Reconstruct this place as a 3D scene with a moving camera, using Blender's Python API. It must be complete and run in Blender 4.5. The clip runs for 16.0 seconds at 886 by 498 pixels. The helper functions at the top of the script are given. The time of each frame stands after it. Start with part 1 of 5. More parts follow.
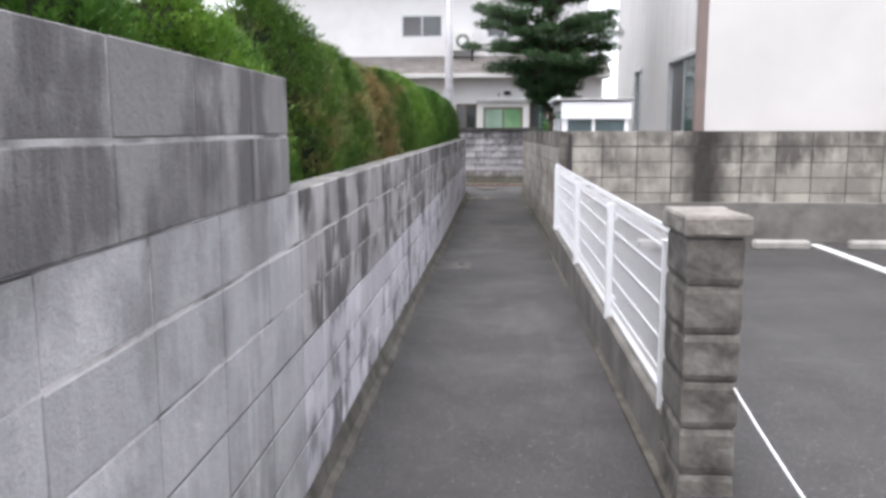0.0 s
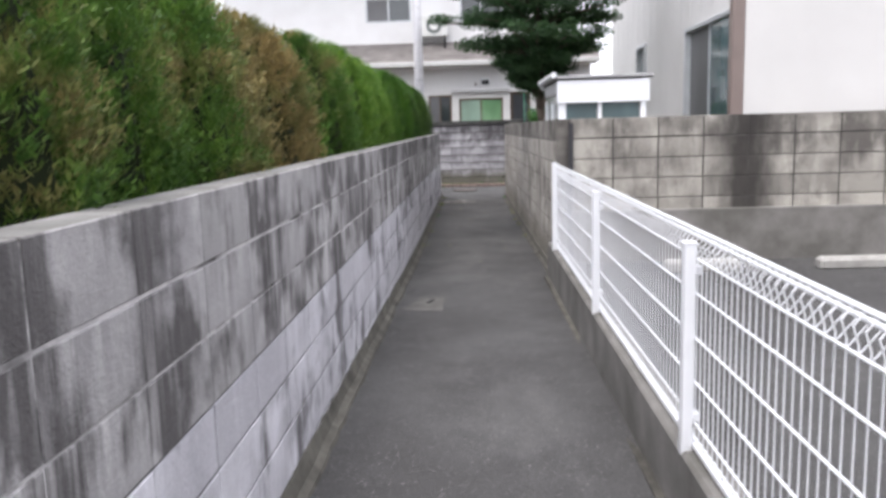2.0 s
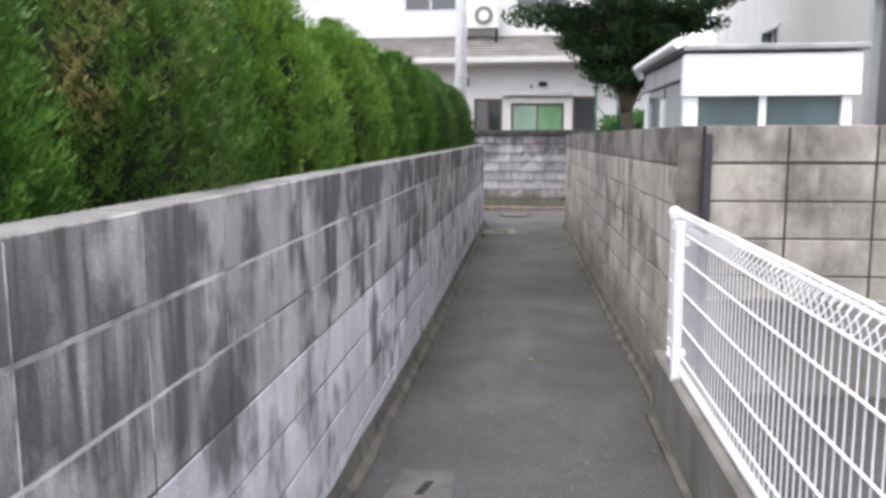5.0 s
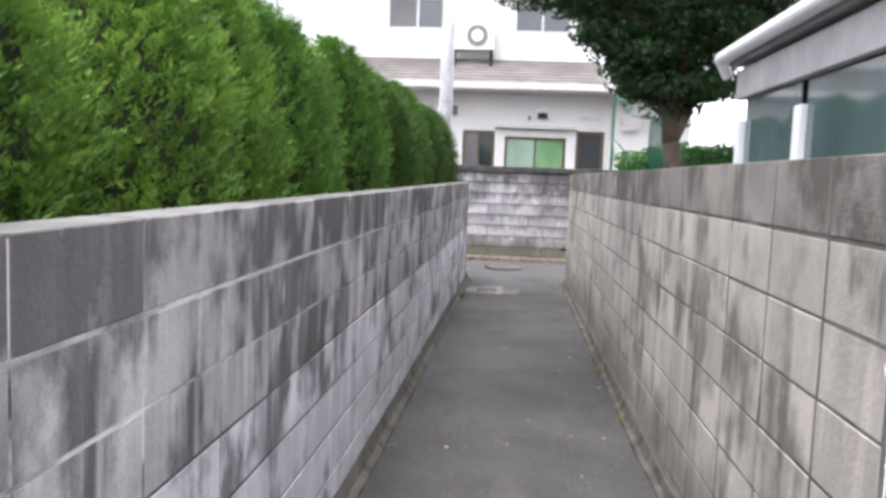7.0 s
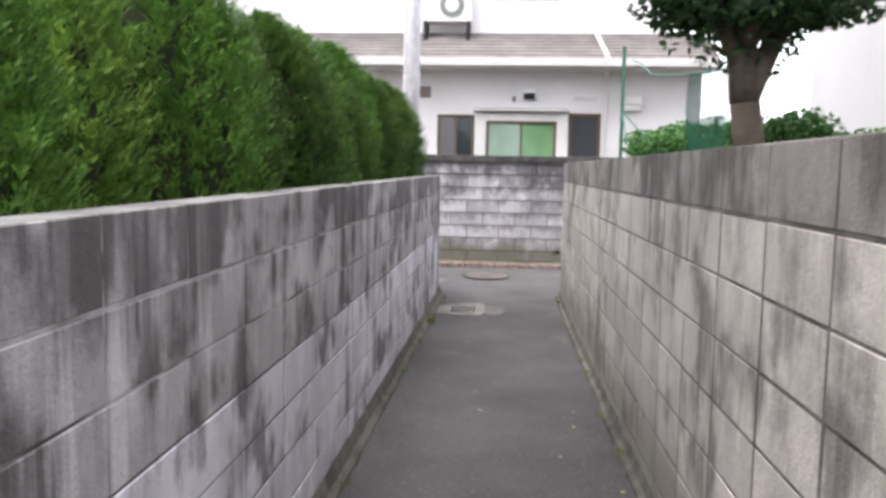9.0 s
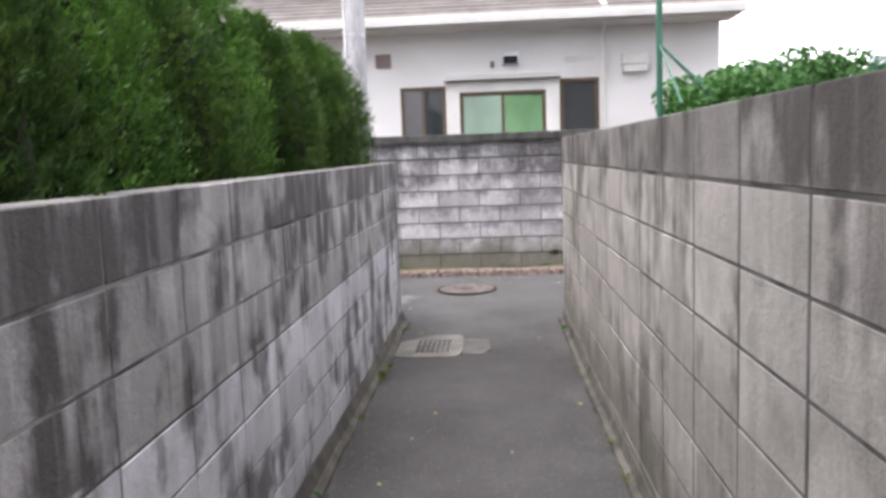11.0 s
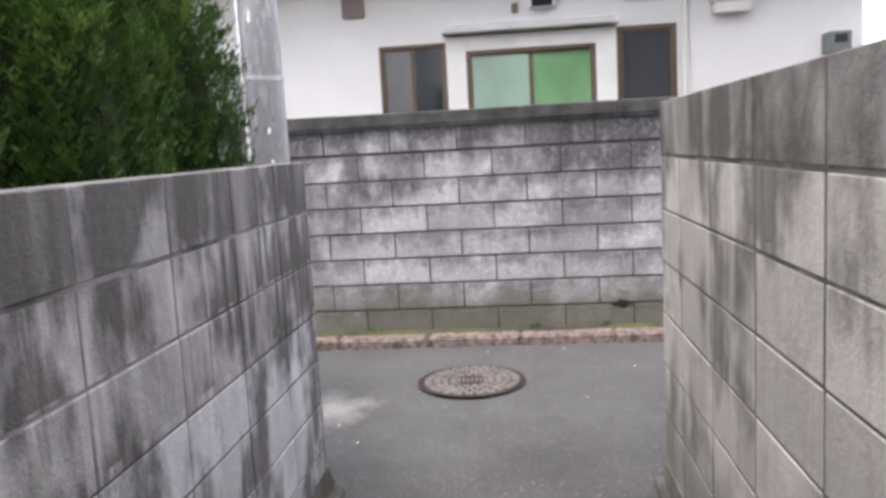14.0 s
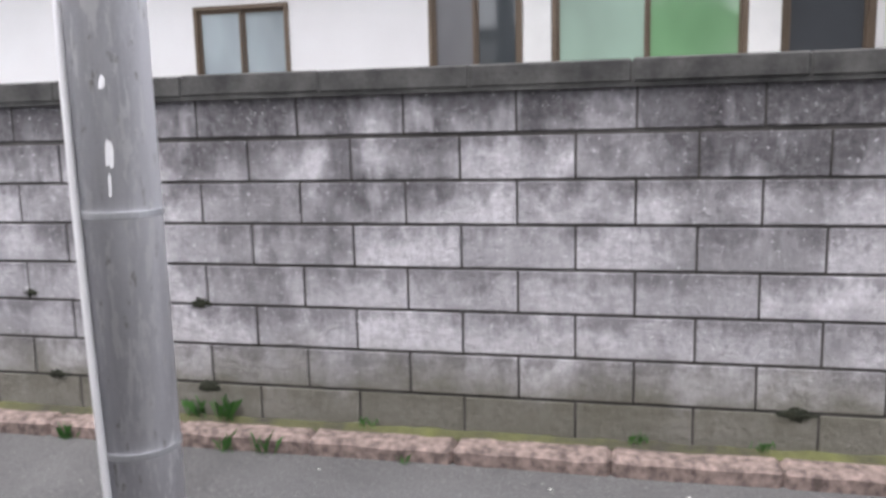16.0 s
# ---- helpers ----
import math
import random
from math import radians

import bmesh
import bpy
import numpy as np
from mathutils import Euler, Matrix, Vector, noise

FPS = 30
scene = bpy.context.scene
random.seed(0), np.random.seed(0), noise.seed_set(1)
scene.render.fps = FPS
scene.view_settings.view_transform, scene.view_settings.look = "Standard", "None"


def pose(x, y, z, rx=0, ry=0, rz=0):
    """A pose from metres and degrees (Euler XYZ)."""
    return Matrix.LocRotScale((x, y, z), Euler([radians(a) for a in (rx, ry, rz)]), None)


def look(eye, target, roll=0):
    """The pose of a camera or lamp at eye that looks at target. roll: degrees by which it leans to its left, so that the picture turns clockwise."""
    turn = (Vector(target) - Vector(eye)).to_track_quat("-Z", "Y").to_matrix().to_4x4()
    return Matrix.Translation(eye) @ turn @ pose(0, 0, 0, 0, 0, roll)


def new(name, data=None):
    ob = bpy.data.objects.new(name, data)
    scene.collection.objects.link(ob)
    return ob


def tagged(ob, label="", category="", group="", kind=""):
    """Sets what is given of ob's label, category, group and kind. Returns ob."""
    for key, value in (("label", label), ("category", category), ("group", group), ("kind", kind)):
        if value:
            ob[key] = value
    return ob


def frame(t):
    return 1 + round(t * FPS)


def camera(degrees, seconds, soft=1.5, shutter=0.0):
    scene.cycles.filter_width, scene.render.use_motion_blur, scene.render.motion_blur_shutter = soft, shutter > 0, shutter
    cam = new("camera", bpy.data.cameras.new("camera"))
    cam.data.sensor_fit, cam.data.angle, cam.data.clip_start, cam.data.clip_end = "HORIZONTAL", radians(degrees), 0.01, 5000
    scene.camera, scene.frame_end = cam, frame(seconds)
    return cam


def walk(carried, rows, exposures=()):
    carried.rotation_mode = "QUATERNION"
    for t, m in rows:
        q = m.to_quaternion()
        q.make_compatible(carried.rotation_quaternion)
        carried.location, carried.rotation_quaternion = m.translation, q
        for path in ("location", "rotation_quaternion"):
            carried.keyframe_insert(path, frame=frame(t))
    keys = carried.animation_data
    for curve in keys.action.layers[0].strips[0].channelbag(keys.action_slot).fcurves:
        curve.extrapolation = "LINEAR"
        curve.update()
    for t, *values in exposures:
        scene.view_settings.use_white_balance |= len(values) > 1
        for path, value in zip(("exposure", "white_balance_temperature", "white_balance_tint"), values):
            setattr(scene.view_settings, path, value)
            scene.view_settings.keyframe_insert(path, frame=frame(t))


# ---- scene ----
# ---- camera ----
cam = camera(57.5, 16.0, 3.3)
EXPOSURES = [(0.0, 1.45, 6450, 12), (4.0, 1.5, 6450, 12), (7.0, 2.06, 6430, 13), (9.0, 2.0, 6550, 14), (12.5, 1.9, 6560, 14), (16.0, 1.75, 6430, 13)]
PATH = [
    (0, (-0.078, -0.366, 1.665), (-0.204, 1.608, 1.372), -0.1),
    (0.5, (-0.074, 0.211, 1.65), (-0.204, 2.179, 1.32), 1.5),
    (1, (-0.069, 0.828, 1.634), (-0.172, 2.8, 1.317), 1.2),
    (1.5, (-0.036, 1.462, 1.652), (-0.155, 3.439, 1.379), -1.6),
    (2, (-0.056, 2.019, 1.608), (-0.138, 3.994, 1.307), -1.6),
    (2.5, (-0.045, 2.568, 1.6), (-0.191, 4.537, 1.281), -2.1),
    (3, (-0.04, 3.184, 1.601), (-0.191, 5.154, 1.293), -0.7),
    (3.5, (-0.023, 3.72, 1.598), (-0.2, 5.692, 1.312), -1.3),
    (4, (-0.037, 4.311, 1.597), (-0.197, 6.284, 1.316), -0.2),
    (6.5, (-0.035, 7.264, 1.572), (-0.309, 9.231, 1.34), -0.6),
    (7, (-0.048, 7.905, 1.563), (-0.236, 9.888, 1.376), 2.2),
    (7.5, (0.005, 8.395, 1.556), (-0.177, 10.377, 1.357), 0.5),
    (8, (-0.035, 8.913, 1.536), (-0.242, 10.89, 1.314), 1.6),
    (8.5, (0.048, 9.436, 1.576), (-0.091, 11.422, 1.388), 0.0),
    (9, (0.014, 9.954, 1.558), (-0.15, 11.937, 1.353), 1.0),
    (11.5, (0.078, 12.863, 1.525), (-0.076, 14.84, 1.258), -2.8),
    (12, (0.058, 13.458, 1.527), (-0.12, 15.42, 1.186), -3.0),
    (12.5, (0.048, 14.069, 1.52), (-0.036, 16.044, 1.212), -2.6),
    (13, (0.021, 14.661, 1.502), (-0.141, 16.63, 1.195), -3.7),
    (13.5, (0.091, 15.198, 1.492), (-0.097, 17.171, 1.223), -3.3),
    (14, (0.086, 15.765, 1.496), (-0.13, 17.736, 1.238), -3.1),
    (14.5, (0.04, 16.376, 1.48), (-0.164, 18.346, 1.203), -0.7),
    (15, (0.027, 16.888, 1.478), (-0.261, 18.842, 1.165), -0.9),
    (15.5, (0.053, 17.447, 1.454), (-0.306, 19.392, 1.157), -1.3),
    (16, (0.045, 17.951, 1.48), (-0.398, 19.878, 1.182), -1.3),
]
walk(cam, [(t, look(eye, target, roll)) for t, eye, target, roll in PATH], EXPOSURES)

# ---- world, sun, exposure ----
world = bpy.data.worlds.new("sky")
scene.world = world
world.use_nodes = True
wn, wl = world.node_tree.nodes, world.node_tree.links
sky = wn.new("ShaderNodeTexSky")
sky.sky_type = "NISHITA"
sky.sun_disc = False
sky.sun_elevation, sky.sun_rotation = radians(58), radians(200)
sky.air_density, sky.dust_density, sky.ozone_density = 1.0, 6.0, 1.0
veil = wn.new("ShaderNodeMix")
veil.data_type = "RGBA"
veil.inputs[0].default_value = 0.85
veil.inputs[7].default_value = (9.5, 9.7, 10.3, 1)
wl.new(sky.outputs[0], veil.inputs[6])
wl.new(veil.outputs[2], wn["Background"].inputs[0])
wn["Background"].inputs[1].default_value = 0.105
sun = new("sun", bpy.data.lights.new("sun", "SUN"))
sun.data.energy, sun.data.angle, sun.data.color = 0.9, radians(25), (1, 0.97, 0.93)
sun.matrix_world = look((0, 0, 20), (2.5, 6.0, 0))

# ---- helpers ----
R = random.Random(7)


def bm_box(bm, x0, y0, z0, x1, y1, z1, bevel=0.0):
    made = bmesh.ops.create_cube(bm, size=1.0)["verts"]
    for v in made:
        v.co = Vector((x0 if v.co.x < 0 else x1, y0 if v.co.y < 0 else y1, z0 if v.co.z < 0 else z1))
    if bevel:
        es = list({e for v in made for e in v.link_edges})
        bmesh.ops.bevel(bm, geom=es, offset=bevel, segments=1, affect="EDGES")
    return bm


def bm_cyl(bm, a, b, r0, r1=None, n=12, caps=True):
    a, b = Vector(a), Vector(b)
    r1 = r0 if r1 is None else r1
    q = (b - a).to_track_quat("Z", "Y").to_matrix().to_4x4()
    bmesh.ops.create_cone(bm, cap_ends=caps, segments=n, radius1=r0, radius2=r1, depth=(b - a).length,
                          matrix=Matrix.Translation((a + b) / 2) @ q)
    return bm


def mesh_from(bm, name, mat, smooth=False):
    me = bpy.data.meshes.new(name)
    bm.to_mesh(me)
    bm.free()
    me.materials.append(mat)
    if smooth:
        for p in me.polygons:
            p.use_smooth = True
    return me


def thing(name, bm, mat, label, category, group="", kind="", smooth=False):
    return tagged(new(name, mesh_from(bm, name, mat, smooth)), label, category, group, kind)


def empty(name, at, label, category, group="", kind=""):
    ob = new(name)
    ob.empty_display_size = 0.1
    ob.location = at
    return tagged(ob, label, category, group, kind)


def part(name, bm, mat, parent, label="", smooth=False):
    """The bmesh is in world coordinates; it becomes one mesh under parent, which has no turn."""
    me = mesh_from(bm, name, mat, smooth)
    ob = new(name, me)
    base, p = Vector((0, 0, 0)), parent
    while p:
        base += p.location
        p = p.parent
    me.transform(Matrix.Translation(-base))
    ob.parent = parent
    return tagged(ob, label)


def piece(name, me, parent, loc, rot=(0, 0, 0), scale=(1, 1, 1)):
    ob = new(name, me)
    ob.parent = parent
    ob.location, ob.rotation_euler, ob.scale = loc, rot, scale
    return ob


def quads_object(name, verts, faces, mat):
    me = bpy.data.meshes.new(name)
    me.from_pydata(verts, [], faces)
    me.materials.append(mat)
    return me


# ---- materials ----
def mat_base(name, rough=0.8, metal=0.0, spec=0.5):
    m = bpy.data.materials.new(name)
    m.use_nodes = True
    b = m.node_tree.nodes["Principled BSDF"]
    b.inputs["Roughness"].default_value = rough
    b.inputs["Metallic"].default_value = metal
    b.inputs["Specular IOR Level"].default_value = spec
    return m, m.node_tree.nodes, m.node_tree.links, b


def n_noise(n, l, scale, detail=4.0, rough=0.55, stretch=None, src=None, shift=None):
    tex = n.new("ShaderNodeTexNoise")
    tex.inputs["Scale"].default_value = scale
    tex.inputs["Detail"].default_value = detail
    tex.inputs["Roughness"].default_value = rough
    geo = n.new("ShaderNodeNewGeometry")
    mp = n.new("ShaderNodeMapping")
    mp.inputs["Scale"].default_value = stretch or (1, 1, 1)
    if shift:
        mp.inputs["Location"].default_value = shift
    l.new(src or geo.outputs["Position"], mp.inputs["Vector"])
    l.new(mp.outputs[0], tex.inputs["Vector"])
    return tex.outputs["Fac"]


def n_ramp(n, l, fac, *stops):
    r = n.new("ShaderNodeValToRGB")
    while len(r.color_ramp.elements) < len(stops):
        r.color_ramp.elements.new(0.5)
    for e, (p, c) in zip(r.color_ramp.elements, stops):
        e.position = p
        e.color = (*c, 1) if len(c) == 3 else c
    l.new(fac, r.inputs[0])
    return r.outputs[0]


def n_mix(n, l, fac, a, b, mode="MIX"):
    mx = n.new("ShaderNodeMix")
    mx.data_type, mx.blend_type = "RGBA", mode
    for sock, val in ((0, fac), (6, a), (7, b)):
        if isinstance(val, (int, float)):
            mx.inputs[sock].default_value = val
        elif isinstance(val, tuple):
            mx.inputs[sock].default_value = (*val, 1)
        else:
            l.new(val, mx.inputs[sock])
    return mx.outputs[2]


def n_math(n, l, op, a, b=0.0):
    mt = n.new("ShaderNodeMath")
    mt.operation = op
    for sock, val in ((0, a), (1, b)):
        if isinstance(val, (int, float)):
            mt.inputs[sock].default_value = val
        else:
            l.new(val, mt.inputs[sock])
    return mt.outputs[0]


def n_bump(n, l, b, height, strength=0.3, dist=0.01):
    bp = n.new("ShaderNodeBump")
    bp.inputs["Strength"].default_value = strength
    bp.inputs["Distance"].default_value = dist
    l.new(height, bp.inputs["Height"])
    l.new(bp.outputs[0], b.inputs["Normal"])


def n_random(n):
    return n.new("ShaderNodeObjectInfo").outputs["Random"]


G0 = (0, 0, 0)
W1 = (1, 1, 1)


def mat_block(name, light, dark, streak, top=1.45, drip=0.25, moss=0.0, low=0.50, high=0.60, amount=0.85, chalk_amount=0.5, spot=None, along=0.0, relief=0.55, runs=(), course=0.0):
    """Weathered concrete block: tone of each block, grime that runs down from the wall's top, lime runs, grain."""
    m, n, l, b = mat_base(name, 0.92, 0, 0.25)
    geo = n.new("ShaderNodeNewGeometry")
    sep = n.new("ShaderNodeSeparateXYZ")
    l.new(geo.outputs["Position"], sep.inputs[0])
    tone = n_ramp(n, l, n_random(n), (0.0, tuple(v * 0.72 for v in light)), (0.5, light), (1.0, tuple(min(1, v * 1.22) for v in light)))
    cloud = n_ramp(n, l, n_noise(n, l, 2.6, 5), (0.40, G0), (0.62, W1))
    col = n_mix(n, l, cloud, tone, dark)
    run = n_noise(n, l, 1.0, 5, 0.6, (5.5, 5.5, 2.1))
    big = n_noise(n, l, 1.0, 4, 0.55, (2.4, 2.4, 2.4), None, (3, 1, 7))
    patch = n_noise(n, l, 1.0, 4, 0.6, (5.0, 5.0, 3.2), None, (8, 2, 1))
    wet = n_math(n, l, "ADD", n_math(n, l, "MULTIPLY", run, 0.32), n_math(n, l, "MULTIPLY", big, 0.38))
    wet = n_math(n, l, "ADD", wet, n_math(n, l, "MULTIPLY", patch, 0.30))
    fall = n_math(n, l, "MULTIPLY", n_math(n, l, "SUBTRACT", sep.outputs[2], top - 0.45), drip)
    wet = n_math(n, l, "ADD", wet, fall)
    if along:
        wet = n_math(n, l, "ADD", wet, n_math(n, l, "MULTIPLY", n_math(n, l, "SUBTRACT", sep.outputs[1], 8.0), along))
    wetf = n_ramp(n, l, wet, (low, G0), (high, W1))
    col = n_mix(n, l, n_math(n, l, "MULTIPLY", wetf, amount), col, streak)
    chalk = n_ramp(n, l, n_noise(n, l, 1.0, 5, 0.6, (9, 9, 2.6), None, (11, 5, 2)), (0.54, G0), (0.68, W1))
    col = n_mix(n, l, n_math(n, l, "MULTIPLY", chalk, chalk_amount), col, tuple(min(1, v * 1.45) for v in light))
    if spot:
        far = n_math(n, l, "ABSOLUTE", n_math(n, l, "SUBTRACT", n_math(n, l, "ADD", sep.outputs[0], n_math(n, l, "MULTIPLY", n_noise(n, l, 1.0, 4, 0.6, (5, 5, 2)), 0.35)), spot))
        col = n_mix(n, l, n_math(n, l, "MULTIPLY", n_ramp(n, l, far, (0.10, W1), (0.34, G0)), 0.9), col, (0.035, 0.032, 0.03))
    for rx, rw, bottom, depth in runs:
        wav = n_math(n, l, "ADD", sep.outputs[0], n_math(n, l, "MULTIPLY", n_math(n, l, "SUBTRACT", n_noise(n, l, 1.0, 5, 0.65, (9, 9, 4), None, (rx, 3, 2)), 0.5), 0.16))
        side = n_ramp(n, l, n_math(n, l, "ABSOLUTE", n_math(n, l, "SUBTRACT", wav, rx)), (rw * 0.25, W1), (rw, G0))
        down = n_ramp(n, l, n_math(n, l, "DIVIDE", n_math(n, l, "SUBTRACT", sep.outputs[2], bottom), 1.62 - bottom), (0.0, G0), (0.85, W1))
        col = n_mix(n, l, n_math(n, l, "MULTIPLY", n_math(n, l, "MULTIPLY", side, down), depth), col, streak)
    if course:
        under = n_math(n, l, "FRACT", n_math(n, l, "DIVIDE", n_math(n, l, "SUBTRACT", top, sep.outputs[2]), course))
        hang = n_math(n, l, "SUBTRACT", n_math(n, l, "MULTIPLY", n_math(n, l, "SUBTRACT", n_noise(n, l, 1.0, 6, 0.72, (9, 9, 5), None, (7, 7, 7)), 0.36), 3.4), under)
        col = n_mix(n, l, n_math(n, l, "MULTIPLY", n_ramp(n, l, hang, (0.0, G0), (0.5, W1)), 0.62), col, tuple(v * 2.0 for v in streak))
        mott = n_ramp(n, l, n_noise(n, l, 32, 5, 0.7), (0.44, G0), (0.60, W1))
        col = n_mix(n, l, n_math(n, l, "MULTIPLY", mott, 0.34), col, tuple(v * 0.42 for v in light))
        chip = n_ramp(n, l, n_noise(n, l, 46, 4, 0.7, None, None, (4, 0, 2)), (0.60, G0), (0.68, W1))
        col = n_mix(n, l, n_math(n, l, "MULTIPLY", chip, 0.5), col, tuple(min(1, v * 1.6) for v in light))
    if moss:
        lowm = n_ramp(n, l, n_math(n, l, "ADD", sep.outputs[2], n_math(n, l, "MULTIPLY", n_noise(n, l, 5, 5), 0.35)), (0.58, W1), (0.82, G0))
        col = n_mix(n, l, n_math(n, l, "MULTIPLY", lowm, moss), col, (0.12, 0.115, 0.085))
    grain = n_noise(n, l, 150, 3, 0.7)
    col = n_mix(n, l, 0.22, col, n_ramp(n, l, grain, (0.3, (0.25, 0.25, 0.25)), (0.7, (0.75, 0.75, 0.75))), "OVERLAY")
    l.new(col, b.inputs["Base Color"])
    n_bump(n, l, b, n_math(n, l, "ADD", grain, n_math(n, l, "MULTIPLY", n_noise(n, l, 28, 4), 1.5)), relief, 0.006)
    return m


def mat_limed(name, light, dark, streak, top, course, gloom=0.0, bias=0.0, lime=0.8, along=0.0, low=0.47, high=0.56, moss=0.0):
    """Old block: tone of each block, broad grime and dark runs, pale lime that starts at the joints and trickles down."""
    m, n, l, b = mat_base(name, 0.92, 0, 0.25)
    geo = n.new("ShaderNodeNewGeometry")
    sep = n.new("ShaderNodeSeparateXYZ")
    l.new(geo.outputs["Position"], sep.inputs[0])
    tone = n_ramp(n, l, n_random(n), (0.0, tuple(v * 0.78 for v in light)), (0.5, light), (1.0, tuple(min(1, v * 1.18) for v in light)))
    cloud = n_ramp(n, l, n_noise(n, l, 3.4, 5), (0.40, G0), (0.64, W1))
    col = n_mix(n, l, cloud, tone, dark)
    # each block takes the grime a little differently
    shift = n_math(n, l, "MULTIPLY", n_math(n, l, "SUBTRACT", n_random(n), 0.5), 0.09)
    blotch = n_noise(n, l, 1.0, 6, 0.55, (3.9, 3.9, 3.0), None, (8, 2, 1))
    run = n_noise(n, l, 1.0, 5, 0.6, (8.5, 8.5, 1.1))
    big = n_noise(n, l, 1.0, 3, 0.5, (1.1, 1.1, 1.6), None, (3, 1, 7))
    wet = n_math(n, l, "ADD", n_math(n, l, "MULTIPLY", blotch, 0.72), n_math(n, l, "MULTIPLY", run, 0.28))
    wet = n_math(n, l, "ADD", wet, n_math(n, l, "MULTIPLY", n_math(n, l, "SUBTRACT", big, 0.5), 0.40))
    wet = n_math(n, l, "ADD", wet, shift)
    wet = n_math(n, l, "ADD", wet, n_math(n, l, "MULTIPLY", n_math(n, l, "SUBTRACT", sep.outputs[2], top - 0.35), gloom))
    if along:
        end = n_ramp(n, l, n_math(n, l, "DIVIDE", n_math(n, l, "SUBTRACT", sep.outputs[1], 15.8), 2.6), (0.0, G0), (1.0, W1))
        wet = n_math(n, l, "ADD", wet, n_math(n, l, "MULTIPLY", end, along))
    wet = n_math(n, l, "ADD", wet, bias)
    col = n_mix(n, l, n_math(n, l, "MULTIPLY", n_ramp(n, l, wet, (low, G0), (high, W1)), 0.92), col, streak)
    # 0 just under a joint, 1 at the next one down
    under = n_math(n, l, "FRACT", n_math(n, l, "DIVIDE", n_math(n, l, "SUBTRACT", top, sep.outputs[2]), course))
    thin = n_ramp(n, l, n_noise(n, l, 1.0, 5, 0.65, (12, 12, 1.0), None, (5, 3, 9)), (0.47, G0), (0.66, W1))
    fade = n_ramp(n, l, under, (0.0, W1), (0.25, (0.75, 0.75, 0.75)), (1.0, (0.12, 0.12, 0.12)))
    long_run = n_ramp(n, l, n_noise(n, l, 1.0, 5, 0.6, (8, 8, 0.55), None, (2, 9, 5)), (0.55, G0), (0.66, W1))
    trick = n_math(n, l, "MAXIMUM", n_math(n, l, "MULTIPLY", thin, fade), n_math(n, l, "MULTIPLY", long_run, 0.9))
    where = n_ramp(n, l, n_noise(n, l, 1.0, 3, 0.5, (1.1, 1.1, 0.9), None, (1, 7, 4)), (0.34, (0.15, 0.15, 0.15)), (0.60, W1))
    first = n_ramp(n, l, n_math(n, l, "SUBTRACT", top - course * 0.9, sep.outputs[2]), (0.0, (0.4, 0.4, 0.4)), (0.05, W1))
    col = n_mix(n, l, n_math(n, l, "MULTIPLY", n_math(n, l, "MULTIPLY", n_math(n, l, "MULTIPLY", trick, where), first), lime), col, tuple(min(1, v * 1.5) for v in light))
    if moss:
        lowm = n_ramp(n, l, n_math(n, l, "ADD", sep.outputs[2], n_math(n, l, "MULTIPLY", n_noise(n, l, 5, 5), 0.35)), (0.50, W1), (0.76, G0))
        col = n_mix(n, l, n_math(n, l, "MULTIPLY", lowm, moss), col, (0.13, 0.12, 0.095))
    grain = n_noise(n, l, 130, 3, 0.7)
    col = n_mix(n, l, 0.24, col, n_ramp(n, l, grain, (0.3, (0.25, 0.25, 0.25)), (0.7, (0.75, 0.75, 0.75))), "OVERLAY")
    l.new(col, b.inputs["Base Color"])
    n_bump(n, l, b, n_math(n, l, "ADD", grain, n_math(n, l, "MULTIPLY", n_noise(n, l, 28, 4), 1.5)), 0.6, 0.006)
    return m


def mat_joint(name, split, high0, high1, low0, low1):
    """Mortar: limed and pale above the height split, dark and damp below it."""
    m, n, l, b = mat_base(name, 0.95, 0, 0.2)
    geo = n.new("ShaderNodeNewGeometry")
    sep = n.new("ShaderNodeSeparateXYZ")
    l.new(geo.outputs["Position"], sep.inputs[0])
    f = n_ramp(n, l, n_noise(n, l, 1.0, 5, 0.6, (2.6, 2.6, 6)), (0.36, G0), (0.58, W1))
    up = n_ramp(n, l, n_math(n, l, "SUBTRACT", sep.outputs[2], split), (0.0, G0), (0.02, W1))
    clean = n_ramp(n, l, n_math(n, l, "DIVIDE", n_math(n, l, "SUBTRACT", sep.outputs[1], 10.0), 5.0), (0.0, W1), (1.0, (0.22, 0.22, 0.22)))
    up = n_math(n, l, "MULTIPLY", up, clean)
    col = n_mix(n, l, up, n_mix(n, l, f, low0, low1), n_mix(n, l, f, high0, high1))
    l.new(col, b.inputs["Base Color"])
    n_bump(n, l, b, n_noise(n, l, 70, 3), 0.5, 0.005)
    return m


def mat_rough(name, c0, c1, scale=3.0, rough=0.9, fine=120, bump=0.3, spec=0.3, metal=0.0):
    """Two-tone surface with clouding and grain."""
    m, n, l, b = mat_base(name, rough, metal, spec)
    col = n_mix(n, l, n_ramp(n, l, n_noise(n, l, scale, 6), (0.35, G0), (0.68, W1)), c0, c1)
    g = n_noise(n, l, fine, 3, 0.7)
    col = n_mix(n, l, 0.25, col, n_ramp(n, l, g, (0.3, (0.25, 0.25, 0.25)), (0.7, (0.75, 0.75, 0.75))), "OVERLAY")
    l.new(col, b.inputs["Base Color"])
    n_bump(n, l, b, g, bump, 0.004)
    return m


